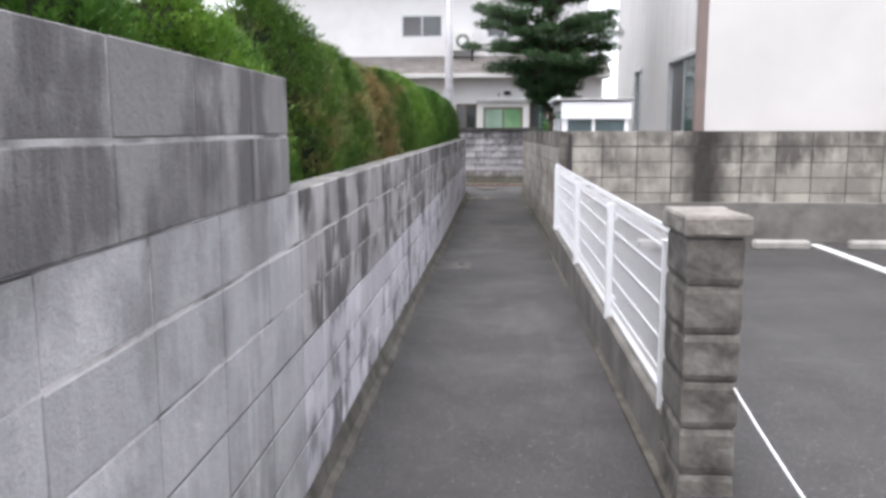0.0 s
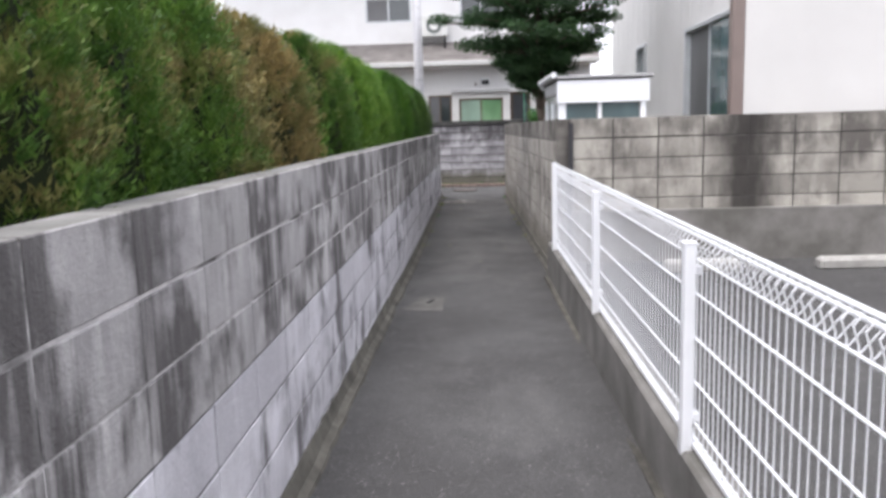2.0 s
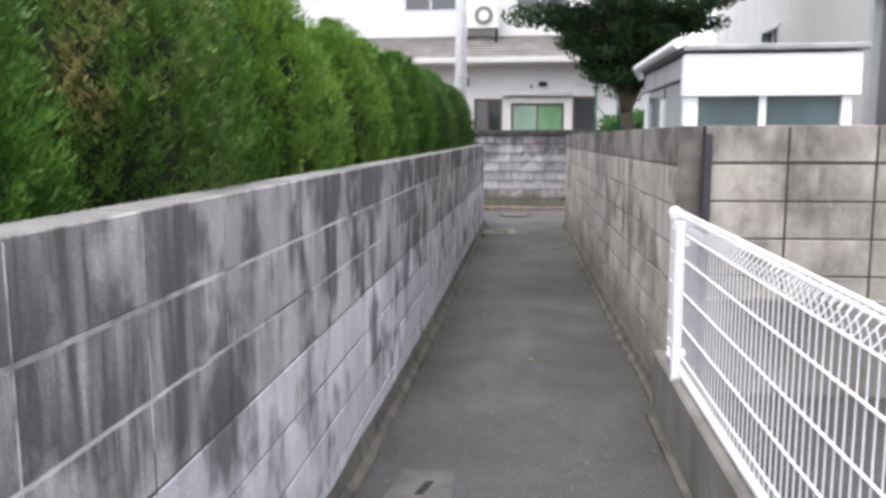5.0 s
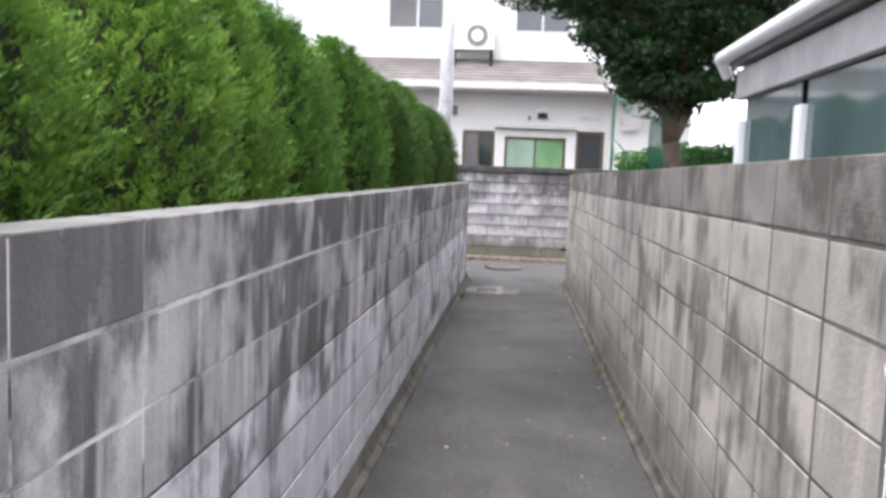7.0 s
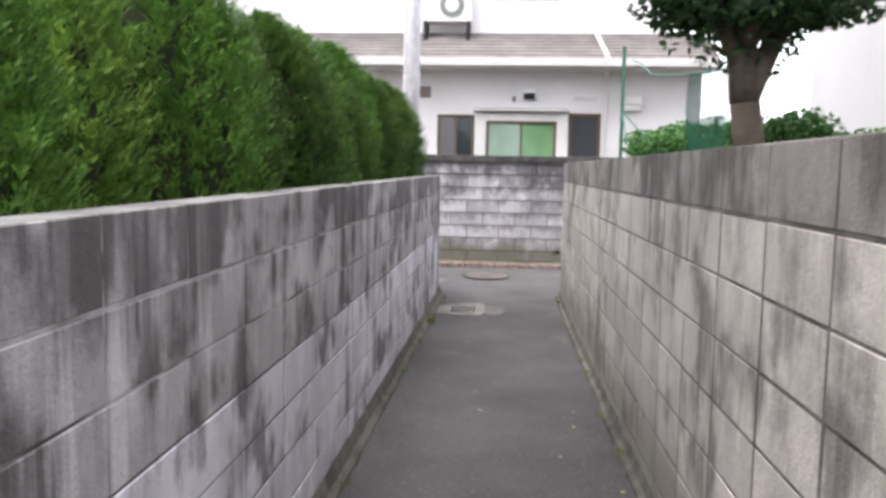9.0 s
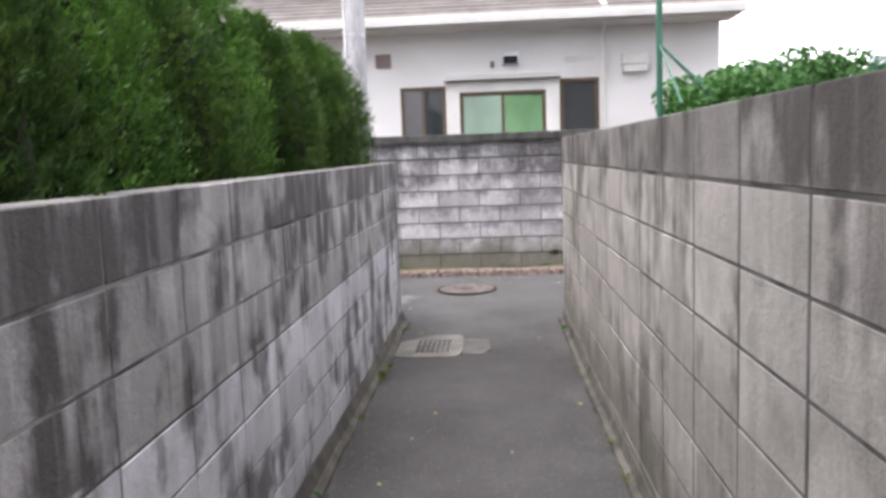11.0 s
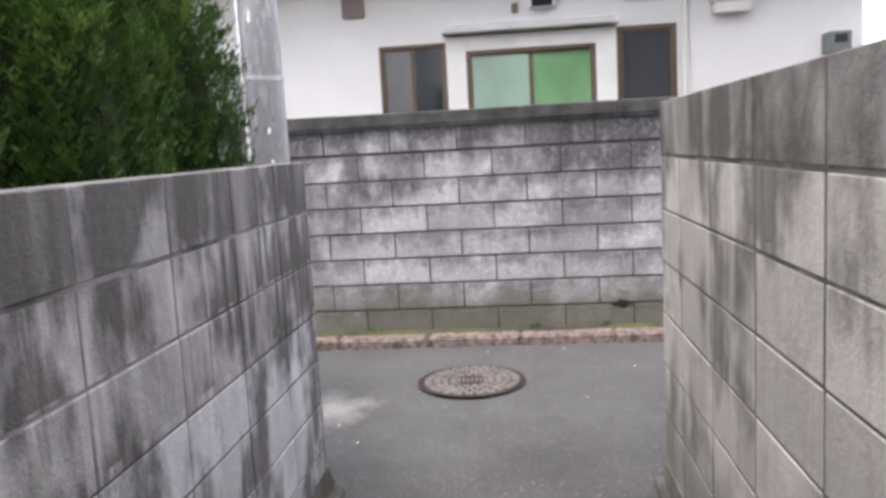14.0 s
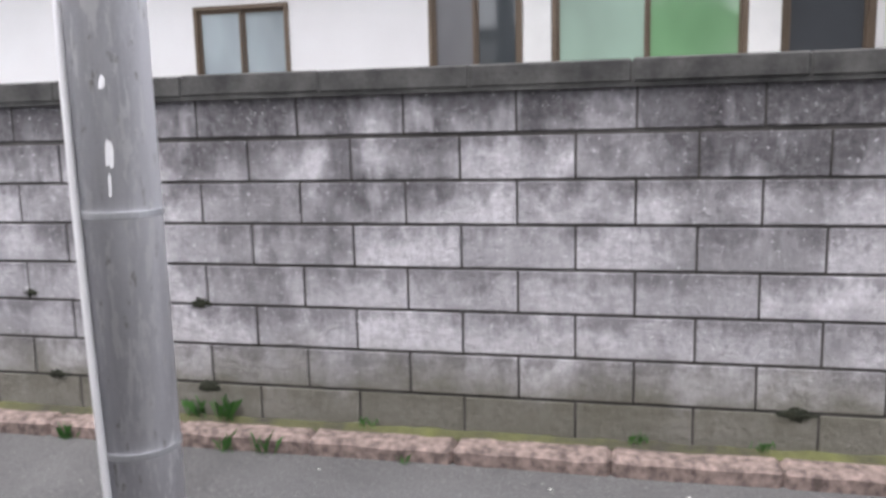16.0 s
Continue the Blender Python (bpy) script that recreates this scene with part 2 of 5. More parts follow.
def mat_pole(name):
    """Grey coated concrete: upright scuffs where the coat has worn pale, darker damp runs, grain."""
    m, n, l, b = mat_base(name, 0.62, 0, 0.4)
    col = n_ramp(n, l, n_noise(n, l, 1.0, 5, 0.6, (7, 7, 1.1)), (0.35, (0.52, 0.52, 0.55)), (0.65, (0.78, 0.78, 0.82)))
    chip = n_ramp(n, l, n_noise(n, l, 1.0, 6, 0.7, (34, 34, 7.0)), (0.53, G0), (0.58, W1))
    zone = n_ramp(n, l, n_noise(n, l, 1.0, 3, 0.5, (5, 5, 1.6), None, (2, 6, 1)), (0.36, G0), (0.52, W1))
    col = n_mix(n, l, n_math(n, l, "MULTIPLY", n_math(n, l, "MULTIPLY", chip, zone), 0.85), col, (0.86, 0.86, 0.88))
    nick = n_ramp(n, l, n_noise(n, l, 1.0, 5, 0.7, (30, 30, 11), None, (9, 4, 3)), (0.60, G0), (0.66, W1))
    col = n_mix(n, l, n_math(n, l, "MULTIPLY", nick, 0.6), col, (0.22, 0.20, 0.185))
    grain = n_noise(n, l, 120, 3, 0.7)
    col = n_mix(n, l, 0.18, col, n_ramp(n, l, grain, (0.3, (0.25, 0.25, 0.25)), (0.7, (0.75, 0.75, 0.75))), "OVERLAY")
    l.new(col, b.inputs["Base Color"])
    n_bump(n, l, b, n_math(n, l, "ADD", grain, n_math(n, l, "MULTIPLY", chip, -1.5)), 0.25, 0.003)
    return m


def mat_asphalt(name, c0, c1, patch, lime=None, far=None):
    m, n, l, b = mat_base(name, 0.85, 0, 0.35)
    if far:
        where = n.new("ShaderNodeNewGeometry")
        axes = n.new("ShaderNodeSeparateXYZ")
        l.new(where.outputs["Position"], axes.inputs[0])
        worn = n_math(n, l, "ADD", n_math(n, l, "DIVIDE", n_math(n, l, "SUBTRACT", axes.outputs[1], 18.2), 2.0), n_math(n, l, "MULTIPLY", n_math(n, l, "SUBTRACT", n_noise(n, l, 1.6, 5, 0.6), 0.5), 1.2))
        worn = n_ramp(n, l, worn, (0.0, G0), (1.0, W1))
        c0, c1, patch = (n_mix(n, l, worn, u, v) for u, v in zip((c0, c1, patch), far))
    col = n_mix(n, l, n_ramp(n, l, n_noise(n, l, 1.1, 6, 0.6), (0.35, G0), (0.66, W1)), c0, c1)
    col = n_mix(n, l, n_math(n, l, "MULTIPLY", n_ramp(n, l, n_noise(n, l, 0.9, 4, 0.6, (1.6, 0.5, 1), None, (4, 9, 0)), (0.56, G0), (0.70, W1)), 0.5), col, patch)
    col = n_mix(n, l, n_math(n, l, "MULTIPLY", n_ramp(n, l, n_noise(n, l, 5.5, 6, 0.65), (0.50, G0), (0.72, W1)), 0.45), col, c0)
    if lime:
        away = n.new("ShaderNodeVectorMath")
        away.operation = "DISTANCE"
        pos = n.new("ShaderNodeNewGeometry")
        l.new(pos.outputs["Position"], away.inputs[0])
        away.inputs[1].default_value = lime
        ring = n_math(n, l, "ADD", away.outputs["Value"], n_math(n, l, "MULTIPLY", n_noise(n, l, 4.0, 6, 0.7), 0.7))
        col = n_mix(n, l, n_math(n, l, "MULTIPLY", n_ramp(n, l, ring, (0.40, W1), (0.68, G0)), 0.55), col, (0.42, 0.41, 0.40))
    vor = n.new("ShaderNodeTexVoronoi")
    vor.inputs["Scale"].default_value = 150
    geo = n.new("ShaderNodeNewGeometry")
    l.new(geo.outputs["Position"], vor.inputs["Vector"])
    stone = n_ramp(n, l, vor.outputs["Distance"], (0.05, (0.72, 0.72, 0.72)), (0.6, (0.3, 0.3, 0.3)))
    col = n_mix(n, l, 0.8, col, stone, "OVERLAY")
    speck = n_ramp(n, l, n_noise(n, l, 60, 2, 0.6), (0.64, G0), (0.71, W1))
    col = n_mix(n, l, n_math(n, l, "MULTIPLY", speck, 0.5), col, (0.28, 0.27, 0.26))
    l.new(col, b.inputs["Base Color"])
    l.new(n_ramp(n, l, n_noise(n, l, 2.0, 4), (0.3, (0.72, 0.72, 0.72)), (0.7, (0.92, 0.92, 0.92))), b.inputs["Roughness"])
    n_bump(n, l, b, vor.outputs["Distance"], 0.45, 0.006)
    return m


def mat_leaf(name, c0, c1, c2, dry=None, d0=0.40, d1=0.60):
    m, n, l, b = mat_base(name, 0.55, 0, 0.35)
    rnd = n.new("ShaderNodeNewGeometry").outputs["Random Per Island"]
    mixed = n_math(n, l, "ADD", n_math(n, l, "MULTIPLY", rnd, 0.42), n_math(n, l, "MULTIPLY", n_noise(n, l, 9.0, 4, 0.6, (1, 1, 0.75)), 1.5))
    col = n_ramp(n, l, n_math(n, l, "SUBTRACT", mixed, 0.46), (0.15, c0), (0.5, c1), (0.9, c2))
    if dry:
        col = n_mix(n, l, n_ramp(n, l, n_noise(n, l, 4.2, 5, 0.6), (d0, G0), (d1, W1)), col, n_mix(n, l, rnd, tuple(v * 0.5 for v in dry), dry))
    col = n_mix(n, l, n_math(n, l, "MULTIPLY", n_ramp(n, l, n_noise(n, l, 4.0, 3, 0.5, None, None, (2, 2, 5)), (0.42, G0), (0.62, W1)), 0.45), col, c0)
    l.new(col, b.inputs["Base Color"])
    b.inputs["Subsurface Weight"].default_value = 0.0
    b.inputs["Transmission Weight"].default_value = 0.0
    tr = n.new("ShaderNodeBsdfTranslucent")
    l.new(col, tr.inputs[0])
    mx = n.new("ShaderNodeMixShader")
    mx.inputs[0].default_value = 0.3
    l.new(b.outputs[0], mx.inputs[1])
    l.new(tr.outputs[0], mx.inputs[2])
    l.new(mx.outputs[0], n["Material Output"].inputs[0])
    return m


def mat_plain(name, c, rough=0.5, metal=0.0, spec=0.5, vary=0.12, scale=4.0):
    m, n, l, b = mat_base(name, rough, metal, spec)
    col = n_mix(n, l, n_ramp(n, l, n_noise(n, l, scale, 5), (0.35, G0), (0.7, W1)), c, tuple(v * (1 - vary) for v in c))
    l.new(col, b.inputs["Base Color"])
    n_bump(n, l, b, n_noise(n, l, 90, 3), 0.08, 0.002)
    return m


def mat_glass(name, tint, rough=0.05):
    m, n, l, b = mat_base(name, rough, 0, 0.8)
    col = n_mix(n, l, n_ramp(n, l, n_noise(n, l, 1.6, 3, 0.5, (1, 1, 0.5)), (0.35, G0), (0.65, W1)), tint, tuple(v * 0.6 for v in tint))
    l.new(col, b.inputs["Base Color"])
    return m


M_BLOCK_L = mat_limed("block_grey_stained", (0.38, 0.368, 0.37), (0.27, 0.26, 0.265), (0.072, 0.067, 0.068), 1.456, 0.186, 0.10, 0.0, 0.85, 0.075, 0.455, 0.555)
M_BLOCK_W = mat_limed("block_pale_blue_grey", (0.54, 0.53, 0.565), (0.40, 0.39, 0.418), (0.10, 0.094, 0.098), 1.456, 0.186, 0.0, -0.055, 0.5, 0.07, 0.46, 0.56)
M_BLOCK_N = mat_limed("block_grey_newer", (0.45, 0.445, 0.457), (0.36, 0.355, 0.366), (0.22, 0.216, 0.223), 1.456, 0.186, -0.06, -0.02, 0.35, 0.0, 0.42, 0.60)
M_JOINT_L = mat_joint("mortar_limed", 0.97, (0.06, 0.057, 0.057), (0.56, 0.54, 0.54), (0.03, 0.028, 0.028), (0.10, 0.095, 0.095))
M_JOINT_H = mat_joint("mortar_limed_high", 1.5, (0.10, 0.098, 0.098), (0.50, 0.49, 0.49), (0.10, 0.098, 0.098), (0.50, 0.49, 0.49))
M_BLOCK_H = mat_limed("block_grey_plain", (0.27, 0.264, 0.266), (0.20, 0.195, 0.196), (0.115, 0.11, 0.111), 1.83, 0.186, 0.05, 0.0, 0.75, 0.0)
M_BLOCK_R = mat_limed("block_beige_stained", (0.43, 0.40, 0.365), (0.31, 0.287, 0.26), (0.125, 0.113, 0.103), 1.64, 0.198, 0.05, -0.030, 0.45, 0.0, 0.455, 0.575, 0.6)
M_BLOCK_T = mat_limed("block_dark_top", (0.27, 0.252, 0.232), (0.18, 0.167, 0.153), (0.080, 0.072, 0.065), 1.64, 0.198, 0.0, 0.015, 0.55, 0.0, 0.44, 0.57)
FAR_RUNS = ((-1.05, 0.10, 0.75, 0.85), (-1.46, 0.17, 1.20, 0.8), (0.35, 0.09, 0.8, 0.75), (-0.30, 0.05, 1.25, 0.6), (-2.05, 0.12, 1.2, 0.7))
M_BLOCK_F = mat_block("block_grey_rough", (0.52, 0.508, 0.535), (0.25, 0.243, 0.257), (0.045, 0.042, 0.046), 1.62, 0.34, 0.85, 0.485, 0.60, 0.85, 0.30, None, 0.0, 1.0, FAR_RUNS, 0.1725)
M_BLOCK_P = mat_block("block_lot_wall", (0.36, 0.34, 0.305), (0.23, 0.215, 0.195), (0.08, 0.073, 0.068), 1.64, 0.12, 0, 0.49, 0.61, 0.75, 0.35, 2.62)
M_MORTAR = mat_rough("mortar_dark", (0.035, 0.033, 0.031), (0.075, 0.07, 0.067), 6)
M_COPING = mat_rough("coping_concrete", (0.035, 0.035, 0.035), (0.095, 0.094, 0.09), 6, 0.95, 60, 0.7)
M_CONC = mat_rough("base_concrete", (0.12, 0.115, 0.105), (0.22, 0.21, 0.20), 3)
M_SPLIT = mat_rough("split_face_stone", (0.075, 0.07, 0.064), (0.20, 0.19, 0.175), 9, 0.95, 40, 0.9)
M_CAP = mat_rough("pillar_cap_stone", (0.19, 0.175, 0.16), (0.30, 0.28, 0.26), 12, 0.95, 60, 0.8)
LANE = ((0.085, 0.083, 0.084), (0.12, 0.118, 0.119), (0.15, 0.148, 0.148))
M_ASPH = mat_asphalt("asphalt_path", (0.050, 0.048, 0.048), (0.080, 0.078, 0.078), (0.13, 0.126, 0.125), (-0.98, 19.74, 0.14), LANE)
M_ROAD = M_ASPH
M_LOT = mat_asphalt("asphalt_lot", (0.055, 0.053, 0.053), (0.078, 0.076, 0.076), (0.10, 0.098, 0.096))
M_KERB = mat_rough("kerb_granite", (0.085, 0.066, 0.060), (0.29, 0.222, 0.20), 26, 0.92, 55, 0.8)
M_MOSS = mat_rough("moss", (0.05, 0.047, 0.038), (0.11, 0.115, 0.045), 5, 1.0, 70, 0.9)
M_FOOT = mat_rough("mossy_footing", (0.052, 0.049, 0.043), (0.13, 0.122, 0.106), 6, 0.95, 60, 0.8)
M_COVER = mat_rough("drain_cover_concrete", (0.075, 0.072, 0.068), (0.115, 0.11, 0.105), 7, 0.9, 70, 0.5)
M_GRATE = mat_rough("grate_steel", (0.12, 0.115, 0.11), (0.24, 0.23, 0.22), 20, 0.6, 80, 0.3, 0.4, 0.5)
M_NET = mat_plain("green_net_cord", (0.03, 0.22, 0.16), 0.6)
M_WHITE_PAINT = mat_plain("white_coated_steel", (0.80, 0.81, 0.84), 0.35, 0, 0.5, 0.05)
M_LINE = mat_rough("road_paint", (0.60, 0.60, 0.60), (0.78, 0.78, 0.78), 20)
M_STOP = mat_rough("wheel_stop_concrete", (0.27, 0.26, 0.245), (0.38, 0.37, 0.35), 9)
M_RENDER = mat_rough("white_house_render", (0.80, 0.80, 0.80), (0.74, 0.735, 0.73), 1.4, 0.9, 160, 0.25)
M_SIDING = mat_rough("white_siding", (0.63, 0.62, 0.61), (0.56, 0.55, 0.54), 0.9, 0.8, 140, 0.15)
M_ROOF = mat_rough("grey_roof_tile", (0.17, 0.155, 0.15), (0.25, 0.235, 0.225), 3, 0.85)
M_EAVE = mat_plain("eave_grey", (0.55, 0.55, 0.54), 0.7)
M_BRONZE = mat_plain("bronze_window_frame", (0.13, 0.095, 0.065), 0.45, 0.3)
M_PIPE = mat_plain("brown_downpipe", (0.20, 0.155, 0.14), 0.5)
M_ALU = mat_plain("aluminium", (0.62, 0.64, 0.66), 0.4, 0.6)
M_GLASS_G = mat_glass("green_curtain_glass", (0.22, 0.42, 0.22))
M_GLASS_F = mat_glass("frosted_glass_pale", (0.30, 0.44, 0.34), 0.35)
M_GLASS_D = mat_glass("dark_glass", (0.045, 0.055, 0.06))
M_GLASS_N = mat_glass("net_screen", (0.13, 0.13, 0.135), 0.5)
M_GLASS_B = mat_glass("blue_grey_glass", (0.10, 0.15, 0.16))
M_GLASS_W = mat_glass("lace_curtain_glass", (0.36, 0.42, 0.44), 0.2)
M_DOOR = mat_plain("dark_screen_door", (0.035, 0.04, 0.046), 0.6)
M_POLE = mat_pole("concrete_pole")
M_STEEL = mat_plain("galvanised_steel", (0.45, 0.46, 0.48), 0.45, 0.7)
M_CABLE = mat_plain("cable_sheath", (0.70, 0.70, 0.72), 0.5)
M_IRON = mat_rough("cast_iron_rust", (0.028, 0.021, 0.019), (0.055, 0.042, 0.037), 9, 0.7, 80, 0.5, 0.4, 0.3)
M_IRON_HI = mat_rough("cast_iron_worn", (0.14, 0.122, 0.112), (0.25, 0.225, 0.21), 12, 0.6, 80, 0.3, 0.4, 0.3)
M_BLACK = mat_plain("black_gap", (0.015, 0.015, 0.015), 0.9)
M_DRAIN = mat_rough("drain_concrete", (0.10, 0.095, 0.088), (0.175, 0.167, 0.155), 6)
M_AC = mat_plain("aircon_casing", (0.72, 0.72, 0.70), 0.5)
M_BARK = mat_rough("bark", (0.06, 0.048, 0.038), (0.13, 0.105, 0.085), 8, 0.95, 40, 0.9)
M_THUJA = [mat_leaf("conifer_green", (0.03, 0.085, 0.015), (0.085, 0.20, 0.03), (0.19, 0.34, 0.06)),
           mat_leaf("conifer_lime", (0.05, 0.12, 0.018), (0.14, 0.27, 0.04), (0.27, 0.40, 0.08)),
           mat_leaf("conifer_browned", (0.055, 0.10, 0.025), (0.12, 0.17, 0.045), (0.20, 0.22, 0.08), (0.40, 0.305, 0.135), 0.34, 0.52),
           mat_leaf("conifer_deep", (0.022, 0.055, 0.012), (0.058, 0.125, 0.023), (0.14, 0.215, 0.045)),
           mat_leaf("conifer_half_browned", (0.04, 0.095, 0.02), (0.095, 0.19, 0.035), (0.19, 0.30, 0.06), (0.42, 0.345, 0.15), 0.50, 0.64)]
# near black: the shade deep in the hedge is put into this colour
M_INNER_SHADE = mat_rough("conifer_inside_shade", (0.010, 0.016, 0.006), (0.022, 0.028, 0.010), 5, 1.0)
M_TREE = mat_leaf("tree_leaf", (0.015, 0.04, 0.016), (0.035, 0.085, 0.03), (0.075, 0.14, 0.05))
M_BUSH = mat_leaf("bush_leaf", (0.03, 0.09, 0.02), (0.06, 0.17, 0.04), (0.12, 0.26, 0.07))
M_WEED = mat_leaf("weed_leaf", (0.08, 0.10, 0.02), (0.16, 0.19, 0.04), (0.30, 0.30, 0.08))
M_DARKCLAD = mat_plain("dark_cladding", (0.035, 0.034, 0.04), 0.6)
M_SOIL = mat_rough("soil", (0.09, 0.07, 0.05), (0.15, 0.12, 0.09), 4)
M_GREENPOST = mat_plain("green_post", (0.03, 0.14, 0.09), 0.5)
M_LEAFLIT = mat_plain("fallen_leaf", (0.35, 0.34, 0.10), 0.7)
M_FASCIA = mat_rough("weathered_fascia", (0.27, 0.265, 0.27), (0.40, 0.395, 0.40), 5, 0.7)
M_TOP = mat_rough("weathered_wall_top", (0.13, 0.127, 0.122), (0.25, 0.245, 0.24), 4, 0.95, 90, 0.5)
M_MORTAR_R = mat_rough("mortar_patchy", (0.045, 0.042, 0.039), (0.17, 0.158, 0.145), 5)
M_METER = mat_plain("grey_green_casing", (0.16, 0.18, 0.17), 0.5)
M_PAPER = mat_plain("pale_pebble", (0.65, 0.64, 0.60), 0.8)
M_SCRAP = mat_plain("paper_scrap", (0.78, 0.78, 0.80), 0.8)
M_HOLE = mat_rough("black_moss", (0.015, 0.017, 0.012), (0.035, 0.038, 0.025), 30, 1.0, 80, 0.9)

# ---- ground ----
XL, XR0, XR1 = -0.757, 0.70, 0.583        # faces of the path's walls
Y_COR, Y_REND, Y_LEND, Y_FAR = 9.57, 18.88, 18.78, 21.0


def ground_z(y):
    rise = 0.09 * min(1.0, max(0.0, (y - 18.0) / 2.85))
    return 0.10 + rise + 0.13 / (1.0 + math.exp((y - 8.6) / 1.3))


def sheet(name, x0, x1, y0, y1, nx, ny, mat, zf, label, cat):
    vs = [(x0 + (x1 - x0) * i / nx, y0 + (y1 - y0) * j / ny, zf(x0 + (x1 - x0) * i / nx, y0 + (y1 - y0) * j / ny)) for j in range(ny + 1) for i in range(nx + 1)]
    fs = [(j * (nx + 1) + i, j * (nx + 1) + i + 1, (j + 1) * (nx + 1) + i + 1, (j + 1) * (nx + 1) + i) for j in range(ny) for i in range(nx)]
    ob = new(name, quads_object(name, vs, fs, mat))
    for p in ob.data.polygons:
        p.use_smooth = True
    return tagged(ob, label, cat, "", "structure")


sheet("ground", -400, 400, -400, 400, 20, 20, M_SOIL, lambda x, y: -0.12, "bare earth reaching to the horizon under the town", "ground")
sheet("pavement", -0.80, 0.72, -6, 18.8, 12, 180, M_ASPH,
      lambda x, y: ground_z(y) + 0.006 * noise.noise((x * 2.2, y * 1.3, 0)) + 0.012 * (abs(x + 0.03) / 0.7) ** 4, "worn grey asphalt of the narrow footpath", "path")
sheet("road", -14, 14, 18.8, 21.0, 140, 16, M_ROAD, lambda x, y: ground_z(y) + 0.005 * noise.noise((x * 1.5, y * 1.5, 3)) + 0.0, "dark asphalt of the crossing lane", "road")
LOT = 0.31
sheet("car_park", 0.62, 16, -8, 9.6, 30, 30, M_LOT, lambda x, y: LOT + 0.008 * noise.noise((x * 0.6, y * 0.6, 5)), "grey asphalt of a small car park", "car park")
bm = bmesh.new()
bm_box(bm, -8.0, -6, -0.1, -0.87, 18.7, 1.0)
thing("planting_bed", bm, M_SOIL, "raised dark soil behind the block wall, under the hedge", "ground", "", "structure")
bm = bmesh.new()
bm_box(bm, 0.84, 9.70, -0.1, 16, 18.7, 0.75)
thing("yard_ground", bm, M_SOIL, "brown earth of the yard behind the block wall", "ground", "", "structure")
bm = bmesh.new()
bm_box(bm, -14, 21.1, -0.1, 14, 30, 0.3)
thing("house_plot", bm, M_SOIL, "earth strip round the white house", "ground", "", "structure")


# ---- block walls ----
def block_mesh(name, length, thick, height, mat, bevel=0.003):
    bm = bmesh.new()
    bm_box(bm, 0, -thick / 2, 0, length, thick / 2, height, bevel)
    return mesh_from(bm, name, mat)


def joined_blocks(name, boxes, mat, parent, bevel=0.005):
    """Far or hidden blocks as one mesh; boxes in the wall's own axes."""
    vs, fs = [], []
    for x0, y0, z0, x1, y1, z1 in boxes:
        k, c = len(vs), bevel
        vs += [(x, y, z) for x in (x0, x1) for y in (y0, y1) for z in (z0, z1)]
        fs += [(k, k + 1, k + 3, k + 2), (k + 4, k + 6, k + 7, k + 5), (k, k + 4, k + 5, k + 1), (k + 2, k + 3, k + 7, k + 6), (k + 1, k + 5, k + 7, k + 3), (k, k + 2, k + 6, k + 4)]
    if vs:
        ob = new(name, quads_object(name, vs, fs, mat))
        ob.parent = parent
        tagged(ob, "", "", "", "stuff")


def block_wall(name, label, origin, turn, length, z0, course, top, bond, block, thick, mats, mortar, first=0.0, single=(0, 1e9), joint=0.008, joint_v=0.008, recess=0.0045, top_mat=None, pick=None, sag=None):
    """A wall along its own x axis from origin; face is the side y = -thick / 2. first: the first cut block's length."""
    n_course = round((top - z0) / course)
    bm = bmesh.new()
    bm_box(bm, 0.006, -thick / 2 + recess, z0 if z0 > 1 else 0.0, length - 0.006, thick / 2 - recess, top - 0.007)
    wall = thing(name, bm, mortar, label, "wall", "", "structure")
    wall.matrix_world = Matrix.Translation(origin) @ Matrix.Rotation(radians(turn), 4, "Z")
    meshes, rest = {}, {}
    for c in range(n_course):
        z = top - (c + 1) * course
        mat = mats[0] if c == 0 else mats[1]
        x = (first or block) - block - (block / 2 if bond and c % 2 else 0)
        while x < length - 0.02:
            a, e = max(0.0, x), min(length, x + block)
            x += block
            if e - a < 0.03:
                continue
            if pick:
                mat = pick(c, (a + e) / 2)
            drop0, drop1 = (sag(c, (a + e) / 2), sag(c + 1, (a + e) / 2)) if sag else (0.0, 0.0)
            w, h = round(e - a - joint_v, 3), course - joint
            dy = R.uniform(-0.0018, 0.0018)
            if single[0] <= (a + e) / 2 <= single[1]:
                key = (w, mat.name, c == 0)
                if key not in meshes:
                    meshes[key] = block_mesh("block", w, thick, h, mat)
                    if c == 0 and top_mat:
                        meshes[key].materials.append(top_mat)
                        for poly in meshes[key].polygons:
                            poly.material_index = 1 if poly.normal.z > 0.9 else 0
                piece("block", meshes[key], wall, (a + joint_v / 2, dy, z - drop1 + joint / 2 + (joint / 2 if c == 0 else 0)), (0, 0, 0), (1, 1, (h + drop1 - drop0) / h))
            else:
                rest.setdefault(mat.name, (mat, []))[1].append((a + joint_v / 2, -thick / 2 + dy, z + joint / 2, e - joint_v / 2, thick / 2 + dy, z + joint / 2 + h))
    for mat, boxes in rest.values():
        joined_blocks("blocks", boxes, mat, wall)
    return wall


T = 0.12
# left wall along +y: own x = world y, face towards +x
Y_STEP = 2.27


def left_block(c, along):
    if along - 6.0 < Y_STEP:
        return M_BLOCK_N
    return M_BLOCK_L if c < 3 else M_BLOCK_W


